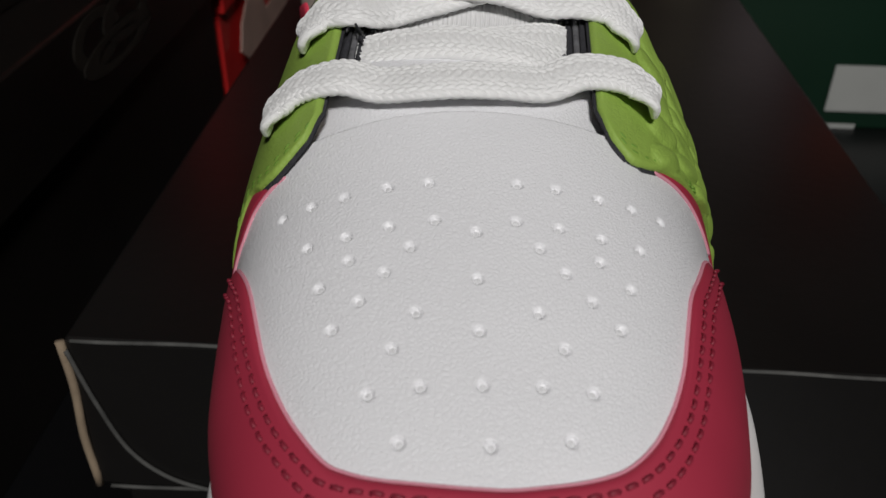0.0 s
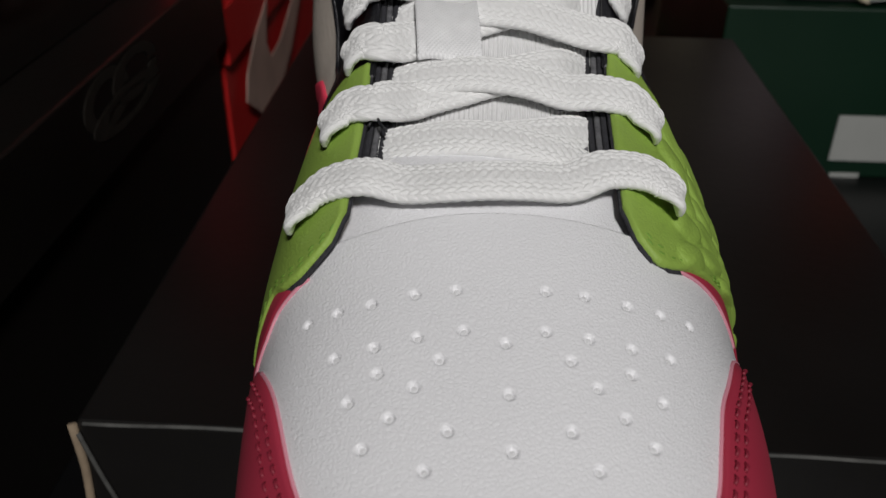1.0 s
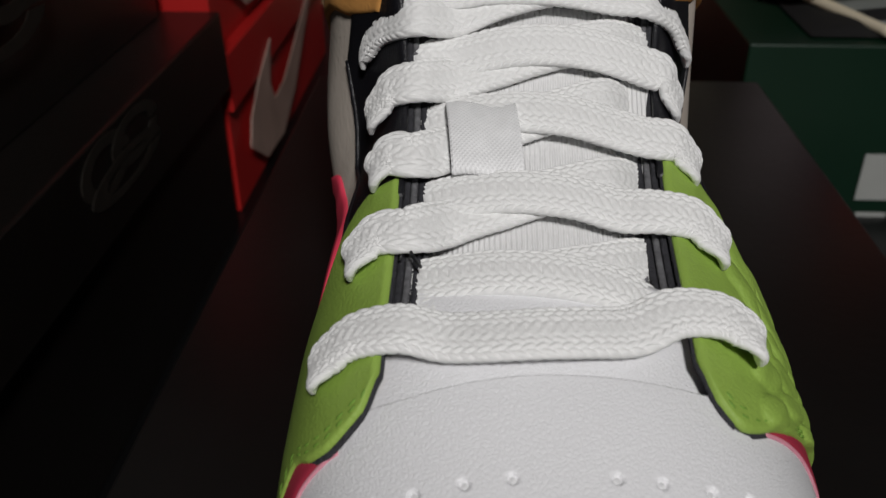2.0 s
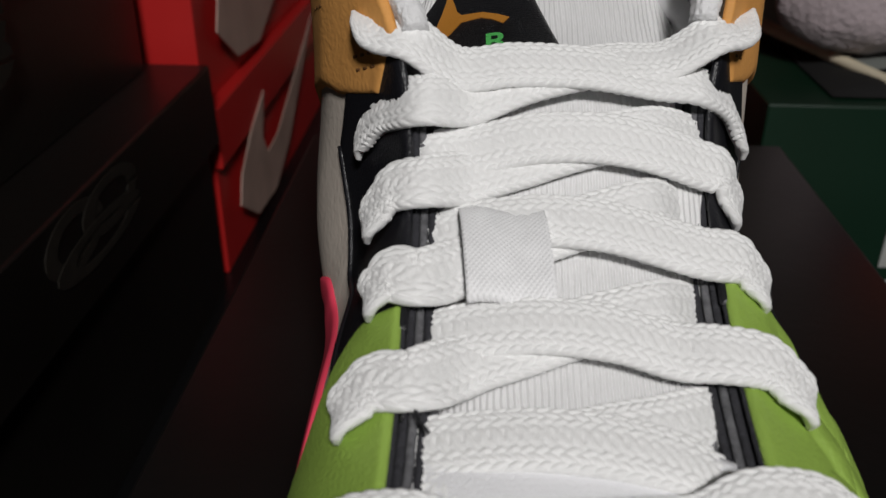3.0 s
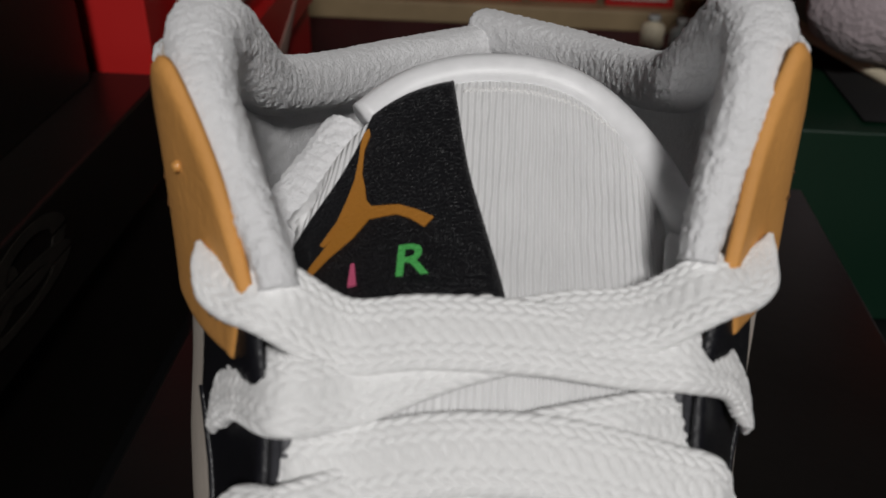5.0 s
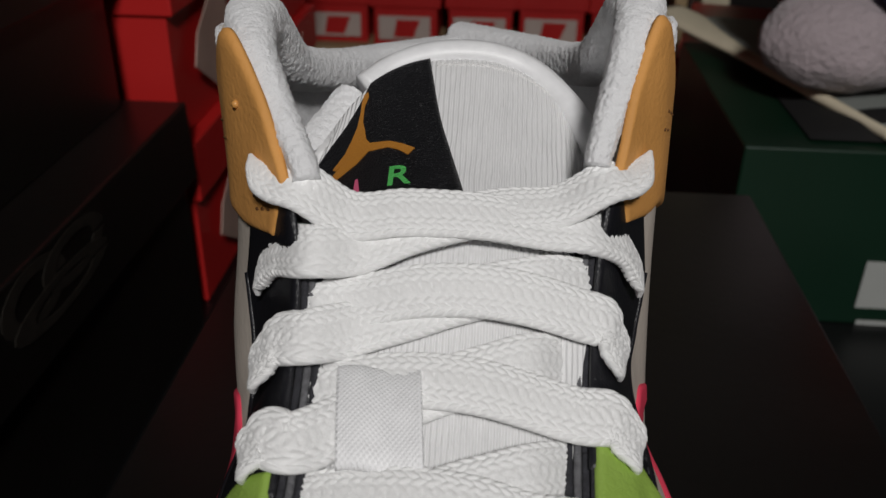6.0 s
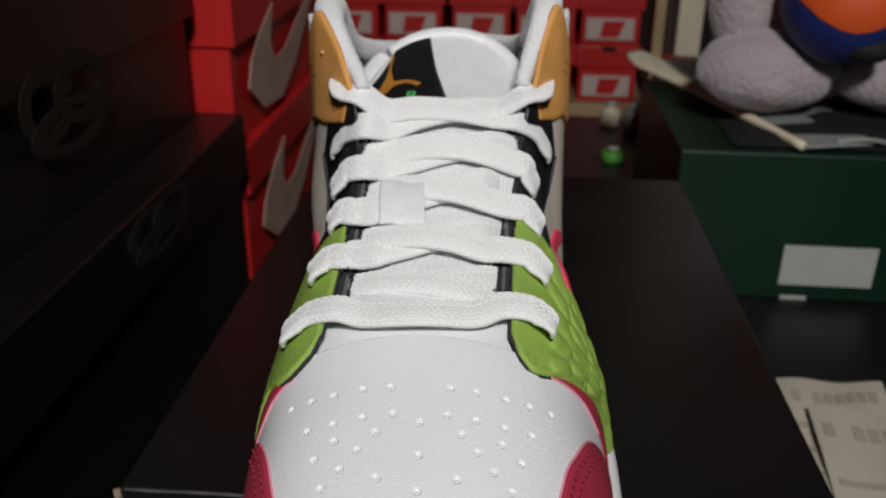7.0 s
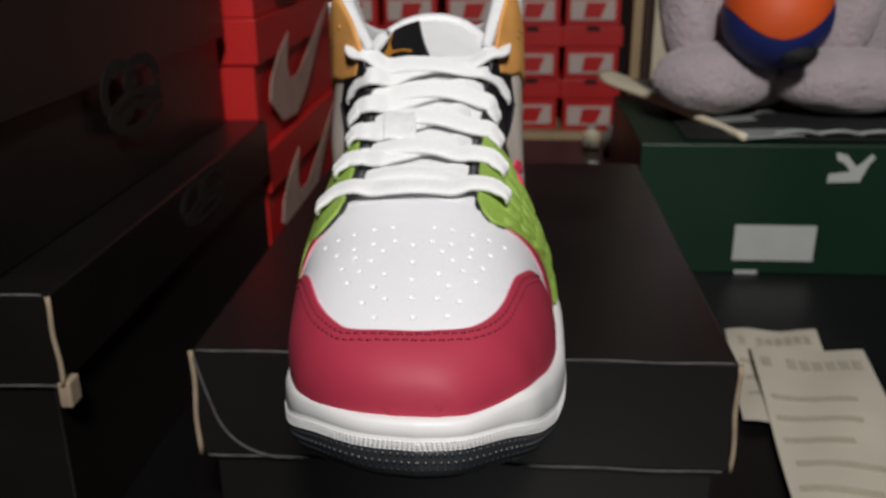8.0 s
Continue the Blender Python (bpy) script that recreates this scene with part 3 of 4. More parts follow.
# side panels
def patch(side, u0, u1, v0, v1):
    """A panel of the side between u0..u1 and the curves v0(u), v1(u)."""
    def fn(s, t):
        u = u0 + (u1 - u0) * s
        a = v0(u) if callable(v0) else v0
        b = v1(u) if callable(v1) else v1
        return quarter(side, u, a + (b - a) * t)
    return fn


GREEN_FRONT = {-1: curve((0.0, 0.10), (0.5, 0.07), (0.6, 0.074), (0.72, 0.044), (0.83, 0.029), (0.95, 0.042), (1.0, 0.092)),
               1: curve((0.0, 0.15), (0.3, 0.105), (0.5, 0.068), (0.7, 0.032), (0.87, 0.003), (0.95, 0.030), (1.0, 0.090))}
GREEN_BACK = curve((0.0, 0.25), (0.3, 0.27), (0.6, 0.33), (0.75, 0.40), (0.86, 0.415), (1.0, 0.40))
GREEN_LOW = {-1: 0.30, 1: 0.02}


def green_fn(side, grow=0.0):
    def fn(s, t):
        v = GREEN_LOW[side] - grow * 2 + (1.0 + grow - GREEN_LOW[side] + grow * 2) * t
        a, b = GREEN_FRONT[side](v) - grow, GREEN_BACK(v) + grow
        return quarter(side, a + (b - a) * s, v)
    return fn


def scales(s, t):
    """Raised round scales pressed into the leather, with creases between."""
    out = np.zeros_like(s)
    rng = random.Random(4)
    for i in range(5):
        for j in range(5):
            cu, cv = (i + 0.45 + 0.5 * (j % 2)) / 5.4, (j + 0.35) / 6.2
            r = 0.075 + 0.022 * rng.random()
            d = np.hypot((s - cu), (t - cv) * 0.9) / r
            out = np.maximum(out, 0.0011 * np.sqrt(np.clip(1 - d ** 2.6, 0, 1)))
    wave = 0.00025 * np.sin(s * 23 + 3 * np.sin(t * 9)) * np.sin(t * 27 + 2 * np.sin(s * 11))
    return out + wave * (1 - np.clip((t - 0.8) / 0.1, 0, 1))


BLACK_LOW = {-1: curve((0.36, 0.74), (0.44, 0.70), (0.52, 0.69), (0.585, 0.64), (0.655, 0.66), (0.70, 0.72)),
             1: curve((0.36, 0.74), (0.44, 0.745), (0.51, 0.75), (0.59, 0.70), (0.66, 0.67), (0.70, 0.70))}
for side in (-1, 1):
    part("quarter", sheet(patch(side, 0.10, 1.0, 0.0, curve((0.0, 0.96), (0.62, 0.96), (0.68, 1.0), (1.0, 1.0))), 90, 40, -0.0006, 0.0012, closed_edge=False), BEIGE_LEATHER, sneaker, "beige leather side panel")
    part("eyestay_backing", sheet(green_fn(side, 0.006), 60, 50, 0.0006, 0.0007), DARK_LINING, sneaker, "black raw edge under green leather")
    part("lace_panel_green", sheet(green_fn(side), 130, 110, 0.0009, 0.0012, relief=scales if side > 0 else None), GREEN_SUEDE, sneaker,
         "lime green embossed leather lace panel" if side > 0 else "lime green suede lace panel")
    part("lace_panel_black", sheet(patch(side, 0.37, 0.70, BLACK_LOW[side], curve((0.36, 1.012), (0.645, 1.012), (0.665, 0.92), (0.70, 0.82))), 70, 30, 0.0005, 0.0010), BLACK_LEATHER, sneaker, "glossy black leather lace panel")
    fn = green_fn(side)
    for row in (0.0022, 0.0040):
        tt = np.linspace(0.25, 0.97, 200)
        path = np.array([fn(np.array(row / 0.055), np.array(q * (1 - row * 4))) for q in tt])
        qn = np.array([normal_of(fn, 0.08, q) for q in tt])
        qn *= np.sign(np.sum(qn * np.array([side, 0, 1.0]), axis=1, keepdims=True))
        part("green_stitching", stitches(path + qn * 0.0019, qn, 0.0018, 0.0009, 0.00026), GREEN_THREAD, sneaker)
    edge = np.array([quarter(side, u, 1.0) for u in np.linspace(0.19, 0.605, 80)]) + np.array([-side * 0.0012, 0, -0.0022])
    part("throat_edge", ribbon(edge, np.tile((side, 0.0, 0.25), (80, 1)), 0.0056, 0.0022, 12, 3.0), DARK_LINING, sneaker, "dark fibrous edge of the throat")
    for k, m in ((0.0018, DARK_LINING), (0.0006, EDGE_GREY), (-0.0007, DARK_LINING), (-0.0020, EDGE_GREY)):
        ply = edge + np.array([side * (k - 0.0012), 0, 0.0011 + 0.3 * k])
        part("throat_ply", ribbon(ply, np.tile((side, 0.0, 0.25), (80, 1)), 0.0012, 0.0010, 8, 2.2), m, sneaker, "raw layered edge beside the tongue")
    low = BLACK_LOW[side]
    uu = np.linspace(0.38, 0.695, 90)
    path = np.array([quarter(side, u, low(u)) for u in uu])
    fq = lambda a, b: quarter(side, a, b)
    qn = np.array([normal_of(fq, u, float(low(u))) for u in uu])
    qn *= np.sign(qn[:, :1] * side)
    part("black_piping", tube(path + qn * 0.0012, 0.0006, 8), BLACK_LEATHER, sneaker, "black piping")
    part("black_stitching", stitches(path + qn * 0.0019 + np.array([-side * 0.0014, 0, 0.0008]), qn, 0.0017, 0.0008, 0.0003), DARK_LINING, sneaker)
    part("ankle_panel", sheet(patch(side, 0.648, 0.82, curve((0.62, 0.97), (0.66, 0.88), (0.70, 0.80), (0.75, 0.72), (0.82, 0.60)), curve((0.62, 1.0), (0.66, 1.015), (0.69, 1.055), (0.72, 1.070), (0.74, 1.035), (0.752, 0.985), (0.765, 0.92), (0.785, 0.83), (0.82, 0.70))), 60, 40, 0.0006, 0.0014), ORANGE_SUEDE, sneaker, "tan orange suede ankle panel")
    part("collar_panel", fluffy(sheet(patch(side, 0.735, 0.90, 0.90, 1.0), 90, 40, 0.0003, 0.0010), 0.0009, 0.0003, 2), TERRY, sneaker, "white terry outer face of the collar")
    part("side_stripe", sheet(patch(side, 0.34, 0.70, curve((0.34, 0.46), (0.41, 0.53), (0.65, 0.42), (0.70, 0.38)), curve((0.34, 0.52), (0.41, 0.60), (0.65, 0.50), (0.70, 0.42))), 50, 14, 0.0004, 0.0010), PINK_RUBBER, sneaker, "bright pink side stripe")
    # padded collar rim
    us = np.linspace(0.652, 1.0, 300)
    rim = np.array([quarter(side, u, 1.0) for u in us])
    wide = np.interp(us, (0.61, 0.66, 0.70, 0.74, 0.78, 0.85, 1.0), (0.0026, 0.0042, 0.0054, 0.0070, 0.0090, 0.0095, 0.0085))
    high = np.interp(us, (0.635, 0.66, 0.72, 0.78, 1.0), (0.0050, 0.0060, 0.0085, 0.0095, 0.0085))
    rim[:, 0] -= side * (wide * 0.58 + 0.0006)
    rim[:, 2] += np.interp(us, (0.6, 0.7, 0.78, 1.0), (0.0, 0.0005, 0.0010, 0.0))
    part("collar", fluffy(ribbon(rim, np.cross(np.gradient(rim, axis=0), (side, 0.0, 0.0)), high * 1.06, wide * 1.08, 60, 2.6), 0.0008, 0.00034, side), TERRY, sneaker, "padded white terry collar")
    part("lining", fluffy(sheet(patch(side, 0.58, 1.0, 0.35, 0.98), 150, 80, 0.004, 0.001, inward=True), 0.0012, 0.0003), TERRY, sneaker, "white terry lining")

heel = lambda s, t: quarter(-1, 0.955 + 0 * s, 0.2 + 0.68 * t) * (1 - s)[..., None] + quarter(1, 0.955 + 0 * s, 0.2 + 0.68 * t) * s[..., None] + np.stack([0 * s, 0.006 * np.sin(np.pi * s) - 0.004, 0 * s], -1)
part("heel_lining", sheet(heel, 24, 16, 0.0, 0.002), TERRY, sneaker, "white terry heel lining")

# ---- tongue ----
part("tongue", sheet(lambda s, t: tongue(s, t), 70, 50, 0.0, 0.003), RIB, sneaker, "white ribbed cloth tongue")
SPLIT = curve((0.55, 0.64), (0.72, 0.546), (0.795, 0.494), (0.867, 0.446), (0.975, 0.40), (1.0, 0.39))
LEFT = curve((0.55, 0.02), (0.84, 0.02), (0.87, 0.045), (0.915, 0.125), (0.98, 0.185), (1.0, 0.2))
part("tongue_patch", sheet(lambda s, t: tongue(0.708 + 0.277 * s, LEFT(0.708 + 0.277 * s) + (SPLIT(0.708 + 0.277 * s) - LEFT(0.708 + 0.277 * s)) * t), 60, 40, 0.0030, 0.0009), BLACK_CANVAS, sneaker, "black leather patch with ochre print")
rim = np.array([tongue(u, v) for u, v in [(1.0, v) for v in np.linspace(0.16, 0.97, 42)] + [(u, 1.0) for u in np.linspace(0.985, 0.70, 14)]]) + np.array([0, 0, 0.0015])
rim = spline(rim[::3], 90)
part("tongue_binding", tube(rim, 0.0030, 12), SATIN, sneaker, "white woven binding round the tongue")
pad = spline([tongue(u, float(LEFT(u))) + np.array([-0.0046, 0.0026, 0.0002]) for u in (0.69, 0.75, 0.81, 0.86, 0.90, 0.94, 0.975)], 160)
part("tongue_pad", fluffy(ribbon(pad, np.tile((1.0, 0.25, 0.15), (160, 1)), np.interp(np.linspace(0, 1, 160), (0, 0.15, 0.7, 1), (0.0075, 0.0110, 0.0100, 0.0060)), 0.0056, 48, 2.2), 0.0009, 0.0004, 5), TERRY, sneaker, "padded white terry edge of the tongue")
tab = spline([tongue(u, v) + np.array([0.0, 0.0, z]) for u, v, z in ((0.73, 0.985, 0.0032), (0.80, 0.99, 0.0052), (0.86, 1.0, 0.0050), (0.90, 1.02, 0.0030))], 40)
part("tongue_tab", ribbon(tab, np.tile((1.0, 0.1, -0.35), (40, 1)), np.interp(np.linspace(0, 1, 40), (0, 0.3, 1), (0.0030, 0.0052, 0.0042)), 0.0016, 14, 2.6), SATIN, sneaker, "folded white woven tab")
zig = np.array([tongue(0.962 + 0.006 * (k % 2), v) for k, v in enumerate(np.linspace(0.42, 0.93, 60))] + [tongue(u, 0.935 + 0.012 * (k % 2)) for k, u in enumerate(np.linspace(0.955, 0.76, 40))]) + np.array([0, -0.0004, 0.0031])
part("binding_stitching", tube(zig, 0.00022, 5), RUBBER_WHITE, sneaker, "white zigzag stitching")


def on_tongue(u, v, lift):
    n = normal_of(tongue, u, v)
    n = n if n[2] > 0 else -n
    return Vector(tongue(u, v) + n * (0.0037 + lift))


# ochre jumping mark as a plain three-armed shape
MARK = [(0.957, 0.176), (0.958, 0.190), (0.945, 0.196), (0.925, 0.187), (0.890, 0.190), (0.868, 0.202), (0.848, 0.210), (0.836, 0.225), (0.828, 0.290), (0.817, 0.335), (0.806, 0.374), (0.795, 0.354), (0.808, 0.320), (0.817, 0.285), (0.820, 0.224), (0.802, 0.190), (0.786, 0.140), (0.768, 0.100), (0.770, 0.086), (0.784, 0.098), (0.812, 0.140), (0.806, 0.122), (0.812, 0.112), (0.835, 0.145), (0.858, 0.160), (0.885, 0.173), (0.915, 0.176), (0.94, 0.173)]
part("print", extrude_shape(MARK, on_tongue, 0.0004), OCHRE, sneaker, "ochre printed mark", smooth=False)
text = bpy.data.curves.new("letter", "FONT")
text.body, text.size, text.extrude, text.offset = "R", 0.0074, 0.0003, 0.0001
letter = new("letter_source", text)
bpy.context.view_layer.update()
me = bpy.data.meshes.new_from_object(letter.evaluated_get(bpy.context.evaluated_depsgraph_get()))
bpy.data.objects.remove(letter)
o = on_tongue(0.741, 0.292, 0.0)
ex = (on_tongue(0.741, 0.36, 0.0) - o).normalized()
ey = (on_tongue(0.79, 0.292, 0.0) - o).normalized()
m4 = Matrix((ex, ey, ex.cross(ey))).transposed().to_4x4()
m4.translation = o
me.transform(m4)
me.name = "letter"
me.materials.append(GREEN_PRINT)
ob = new("letter", me)
ob.parent = sneaker
tagged(ob, "green embroidered letter R")
part("stroke", extrude_shape([(0.765, 0.196), (0.765, 0.204), (0.738, 0.215), (0.738, 0.196)], on_tongue, 0.0005), PINK_PRINT, sneaker, "pink embroidered stroke", smooth=False)

# ---- laces ----
EYES = {-1: [(-0.0482, -0.0182, 0.0668), (-0.0450, 0.0008, 0.0745), (-0.0430, 0.0182, 0.0818), (-0.0450, 0.0333, 0.0862), (-0.0488, 0.0528, 0.0920), (-0.0500, 0.0570, 0.1120)],
        1: [(0.0170, -0.0125, 0.0700), (0.0156, 0.0084, 0.0738), (0.0138, 0.0277, 0.0795), (0.0122, 0.0424, 0.0858), (0.0168, 0.0606, 0.0908), (0.0170, 0.0680, 0.1110)]}
THROAT_U = (0.135, 0.285, 0.415, 0.515, 0.585, 0.645)


def tongue_z(x, y):
    q = (x + 0.0165) / 0.0255
    return np.interp(y, TOY(np.linspace(0, 1, 50)), TOZ(np.linspace(0, 1, 50))) + 0.0045 - 0.005 * np.abs(q) ** 2.2


def slope_at(y):
    d = (tongue_z(-0.0165, y + 0.006) - tongue_z(-0.0165, y - 0.006)) / 0.012
    return np.array([0, 1, d]) / math.hypot(1, d)


def lace(points, width=0.0092, thick=0.0023, n=380, pointed=False):
    p = spline(points, n)
    tan = np.gradient(p, axis=0)
    tan /= np.linalg.norm(tan, axis=1, keepdims=True)
    rise = np.array([slope_at(q[1]) for q in p])
    face = np.column_stack([0 * rise[:, 0], -rise[:, 2], rise[:, 1]])
    cum = np.linspace(0, 1, n)
    hook = (np.clip((cum - 0.62) / 0.2, 0, 1) if pointed else 0 * cum)[:, None]
    across = np.cross(face, tan) * np.sign(np.sum(tan[:, 0])) * hook + rise * (1 - 0.7 * hook)
    w = width * np.interp(cum, (0, 0.05, 0.13, 0.87, 0.95, 1), (0.28, 0.68, 1, 1, 0.68, 0.28))
    if pointed:
        w = w * np.interp(cum, (0.76, 0.82, 0.88, 0.94, 1), (1, 0.92, 0.72, 0.46, 0.30))
    th = thick * np.interp(cum, (0, 0.04, 0.12, 0.88, 0.96, 1), (0.4, 0.75, 1, 1, 0.75, 0.4))
    return part("lace", braid(p, across, w, th), LACE, sneaker)


def ends(side, i, over, out):
    """The last points of a lace at an eyelet: over the lace panel into the hole, or under the panel's edge."""
    e = np.array(EYES[side][i])
    edge = quarter(side, THROAT_U[i], 1.0)
    up = np.array([0, -slope_at(e[1])[2], slope_at(e[1])[1]])
    if i == 5:
        turn = [(-0.0400, 0.0538, 0.1086), (-0.0455, 0.0560, 0.1094), (-0.0486, 0.0575, 0.1112), (-0.0502, 0.0590, 0.1130)] if side < 0 else [(0.0092, 0.0622, 0.1076), (0.0136, 0.0650, 0.1082), (0.0162, 0.0680, 0.1102), (0.0176, 0.0698, 0.1122)]
        return [np.array(q) + up * f - slope_at(q[1]) * g for q, f, g in zip(turn, (0.0026, 0.0022, 0.0010, 0.0), (0.0018, 0.0024, 0.0021, 0.0012))]
    if over:
        sh = slope_at(e[1]) * 0.0030
        return [edge + np.array([-side * 0.002, 0, 0.0]) + up * 0.0030 + sh * 0.4, e + (edge - e) * 0.55 + up * 0.0022 + sh * 0.9, e + (edge - e) * 0.20 + up * 0.0010 + sh * 0.65, e + np.array([side * 0.0002, 0, -0.0004]), e + np.array([side * 0.0006, -0.0008, -0.0030])]
    back = slope_at(e[1]) * out
    edge = edge * 0.6 + (e + (edge - e) * 0.9) * 0.4
    return [edge - up * 0.0022 + back + np.array([-side * 0.0035, 0, 0]), edge - up * 0.0048 + back + np.array([-side * 0.0008, 0, 0]), edge - up * 0.0085 + back + np.array([side * 0.0010, 0, 0])]


def strip(i, side, j, lift, over_end=False, over_start=True, out=-0.0055, sag=0.0, flat=0.72):
    """A lace from eyelet i on one side across the tongue to eyelet j on the other."""
    a = ends(side, i, over_start, 0.006)
    b = ends(-side, j, over_end, out)
    mids = []
    for f in (0.16, 0.34, 0.5, 0.66, 0.84):
        q = a[0] + (b[0] - a[0]) * f
        q[1] = a[0][1] + (b[0][1] - a[0][1]) * (0.5 + (f - 0.5) * flat if j < 5 else f ** 0.7)
        line = q[2]
        q[1] -= sag * math.sin(math.pi * f)
        over = tongue_z(q[0], q[1]) + 0.0012 + lift * math.sin(math.pi * f) ** 0.7
        q[2] = max(over, line * 0.5 + over * 0.5)
        mids.append(q)
    return lace([*a[::-1], *mids, *b], pointed=j == 5)


# bottom bar, the crossed pair under it, then the crossed pairs upwards
strip(0, -1, 0, 0.0042, over_end=True, sag=0.0042)
strip(0, -1, 1, 0.0, over_start=False)
strip(0, 1, 1, 0.0018, over_start=False)
for i in (1, 2, 3):
    strip(i, -1, i + 1, 0.0002)
    strip(i, 1, i + 1, 0.0020)
strip(4, -1, 5, 0.0006, over_end=True)
strip(4, 1, 5, 0.0026, over_end=True)

# satin loop that holds the laces
loop = lambda s, t: np.stack([-0.0315 + 0.0125 * t + 0.0018 * (1 - s), 0.0165 + 0.0145 * s + 0 * t, tongue_z(-0.025, 0.0165 + 0.0145 * s) + 0.0036 + 0.0024 * np.sin(np.pi * s) ** 0.5 + 0.0004 * np.sin(7 * t)], -1)
part("lace_loop", sheet(loop, 40, 30, -0.0004, 0.0005, closed_edge=False), SATIN, sneaker, "white satin lace loop")

# a loose black thread at the throat
part("loose_thread", tube(spline([(-0.0372, -0.0012, 0.0762), (-0.0362, 0.0010, 0.0778), (-0.0350, -0.0020, 0.0774), (-0.0336, -0.0036, 0.0764)], 14), 0.00028, 6), BLACK_LEATHER, sneaker, "loose black thread")
# small raised dot and thread bars on the ankle panels
spot = quarter(-1, 0.713, 0.985)
out = normal_of(lambda a, b: quarter(-1, a, b), 0.713, 0.985)
out = out if out[0] < 0 else -out
part("ankle_dot", (uv_ * 0.00085 + spot + out * 0.0021, uf_), OCHRE_GLOSS, sneaker, "small glossy raised dot")
for side in (-1, 1):
    fn = lambda a, b: quarter(side, a, b)
    for (u0, v0), (u1, v1) in (((0.74, 0.90), (0.765, 0.86)), ((0.73, 0.885), (0.755, 0.845)), ((0.660, 0.93), (0.685, 0.87)), ((0.666, 0.94), (0.691, 0.88))):
        path = np.array([quarter(side, u0 + (u1 - u0) * q, v0 + (v1 - v0) * q) for q in np.linspace(0, 1, 30)])
        qn = np.array([normal_of(fn, u0 + (u1 - u0) * q, v0 + (v1 - v0) * q) for q in np.linspace(0, 1, 30)])
        qn *= np.sign(qn[:, :1] * side)
        part("ankle_stitching", stitches(path + qn * 0.0018, qn, 0.0016, 0.0008, 0.0003), BROWN_THREAD, sneaker)
# silver-white stitching along the patch's lower hem
path = np.array([on_tongue(0.716, v, 0.0) for v in np.linspace(0.36, 0.545, 40)])
part("hem_stitching", stitches(path, np.tile((0, -0.4, 0.9), (40, 1)), 0.0017, 0.0007, 0.00028), RUBBER_WHITE, sneaker)


# ---- the table and the boxes ----
TABLE_Z = -0.1050
table = part("table_top", box_bm(-1.0, 0.8, -0.9, 0.82, TABLE_Z - 0.03, TABLE_Z, 0.004), TABLE, None, smooth=False)
tagged(table, "black glossy table top under the shoe boxes", "table", kind="structure")


def shoe_box(label, material, x0, x1, y0, y1, z0, z1, lid, edge=CARD_EDGE, group="", turn=0.0, worn=True, flare=0.0):
    """A lidded carton: body, lid that stands proud of it, worn raw edges."""
    cx, cy = (x0 + x1) / 2, (y0 + y1) / 2
    t = thing("shoe_box", label, "shoe box", group, at=(cx, cy, z0), turn=turn)
    hx, hy, h = (x1 - x0) / 2, (y1 - y0) / 2, z1 - z0
    part("body", box_bm(-hx + 0.0045, hx - 0.0045, -hy + 0.003, hy - 0.003, 0, h - 0.003, 0.0008), material, t, smooth=False)
    bm = box_bm(-hx, hx, -hy, hy, h - lid, h, 0.0011)
    for v in bm.verts:
        low = (h - v.co.z) / lid
        v.co.x *= 1 + flare * low
        v.co.z += 0.0012 * math.sin(v.co.x * 31 + 0.7) * (1 - abs(v.co.y) / hy) if low < 0.2 else 0
    part("lid", bm, material, t, smooth=False)
    if worn:
        for sx in (-1, 1):
            pts = [(sx * (hx + 0.0002 + flare * hx * k) + 0.0004 * math.sin(k * 9 + sx), -hy - 0.0003, h - 0.0005 - (lid - 0.0008) * k) for k in np.linspace(0, 1, 12)]
            part("lid_corner", tube(pts, 0.0011, 8), edge, t, "worn raw card corner")
        for nm, z in (("lid_edge", h - lid), ("top_edge", h)):
            pts = [(x, -hy - 0.0001, z + 0.00025 * math.sin(x * 140) + 0.0002 * math.sin(x * 37 + 2)) for x in np.linspace(-hx + 0.002, hx - 0.002, 60)]
            part(nm, tube(pts, 0.00055, 6), CARD_WORN, t, "scuffed grey card edge")
    return t


def face_shape(outline, origin, u_dir, v_dir, name, material, parent, label, thick=0.0006):
    """A flat printed shape on a box face; outline in metres along u_dir and v_dir."""
    o, u, v = Vector(origin), Vector(u_dir), Vector(v_dir)
    n = u.cross(v).normalized()
    return part(name, extrude_shape(outline, lambda a, b, lift: o + u * a + v * b + n * (lift + 0.0002), thick), material, parent, label, smooth=False)


def arc(cx, cy, rx, ry, a0, a1, n=10):
    return [(cx + rx * math.cos(radians(a0 + (a1 - a0) * k / (n - 1))), cy + ry * math.sin(radians(a0 + (a1 - a0) * k / (n - 1)))) for k in range(n)]


main_box = shoe_box("black card shoe box with worn edges carrying the sneaker", BOX_BLACK, -0.108, 0.108, 0.0, 0.300, TABLE_Z, -0.0001, 0.049, flare=0.01)
# thumb cut in the lid's front: a raw curved edge
hz = 0.105
cut = spline([(-0.1075, -0.1506, hz - 0.003), (-0.1035, -0.1506, hz - 0.020), (-0.0985, -0.1506, hz - 0.035), (-0.0905, -0.1506, hz - 0.044), (-0.080, -0.1506, hz - 0.0485), (-0.070, -0.1506, hz - 0.049)], 40)
part("thumb_cut", tube(cut, 0.0006, 6), CARD_WORN, main_box, "raw curved edge of the lid's cut")

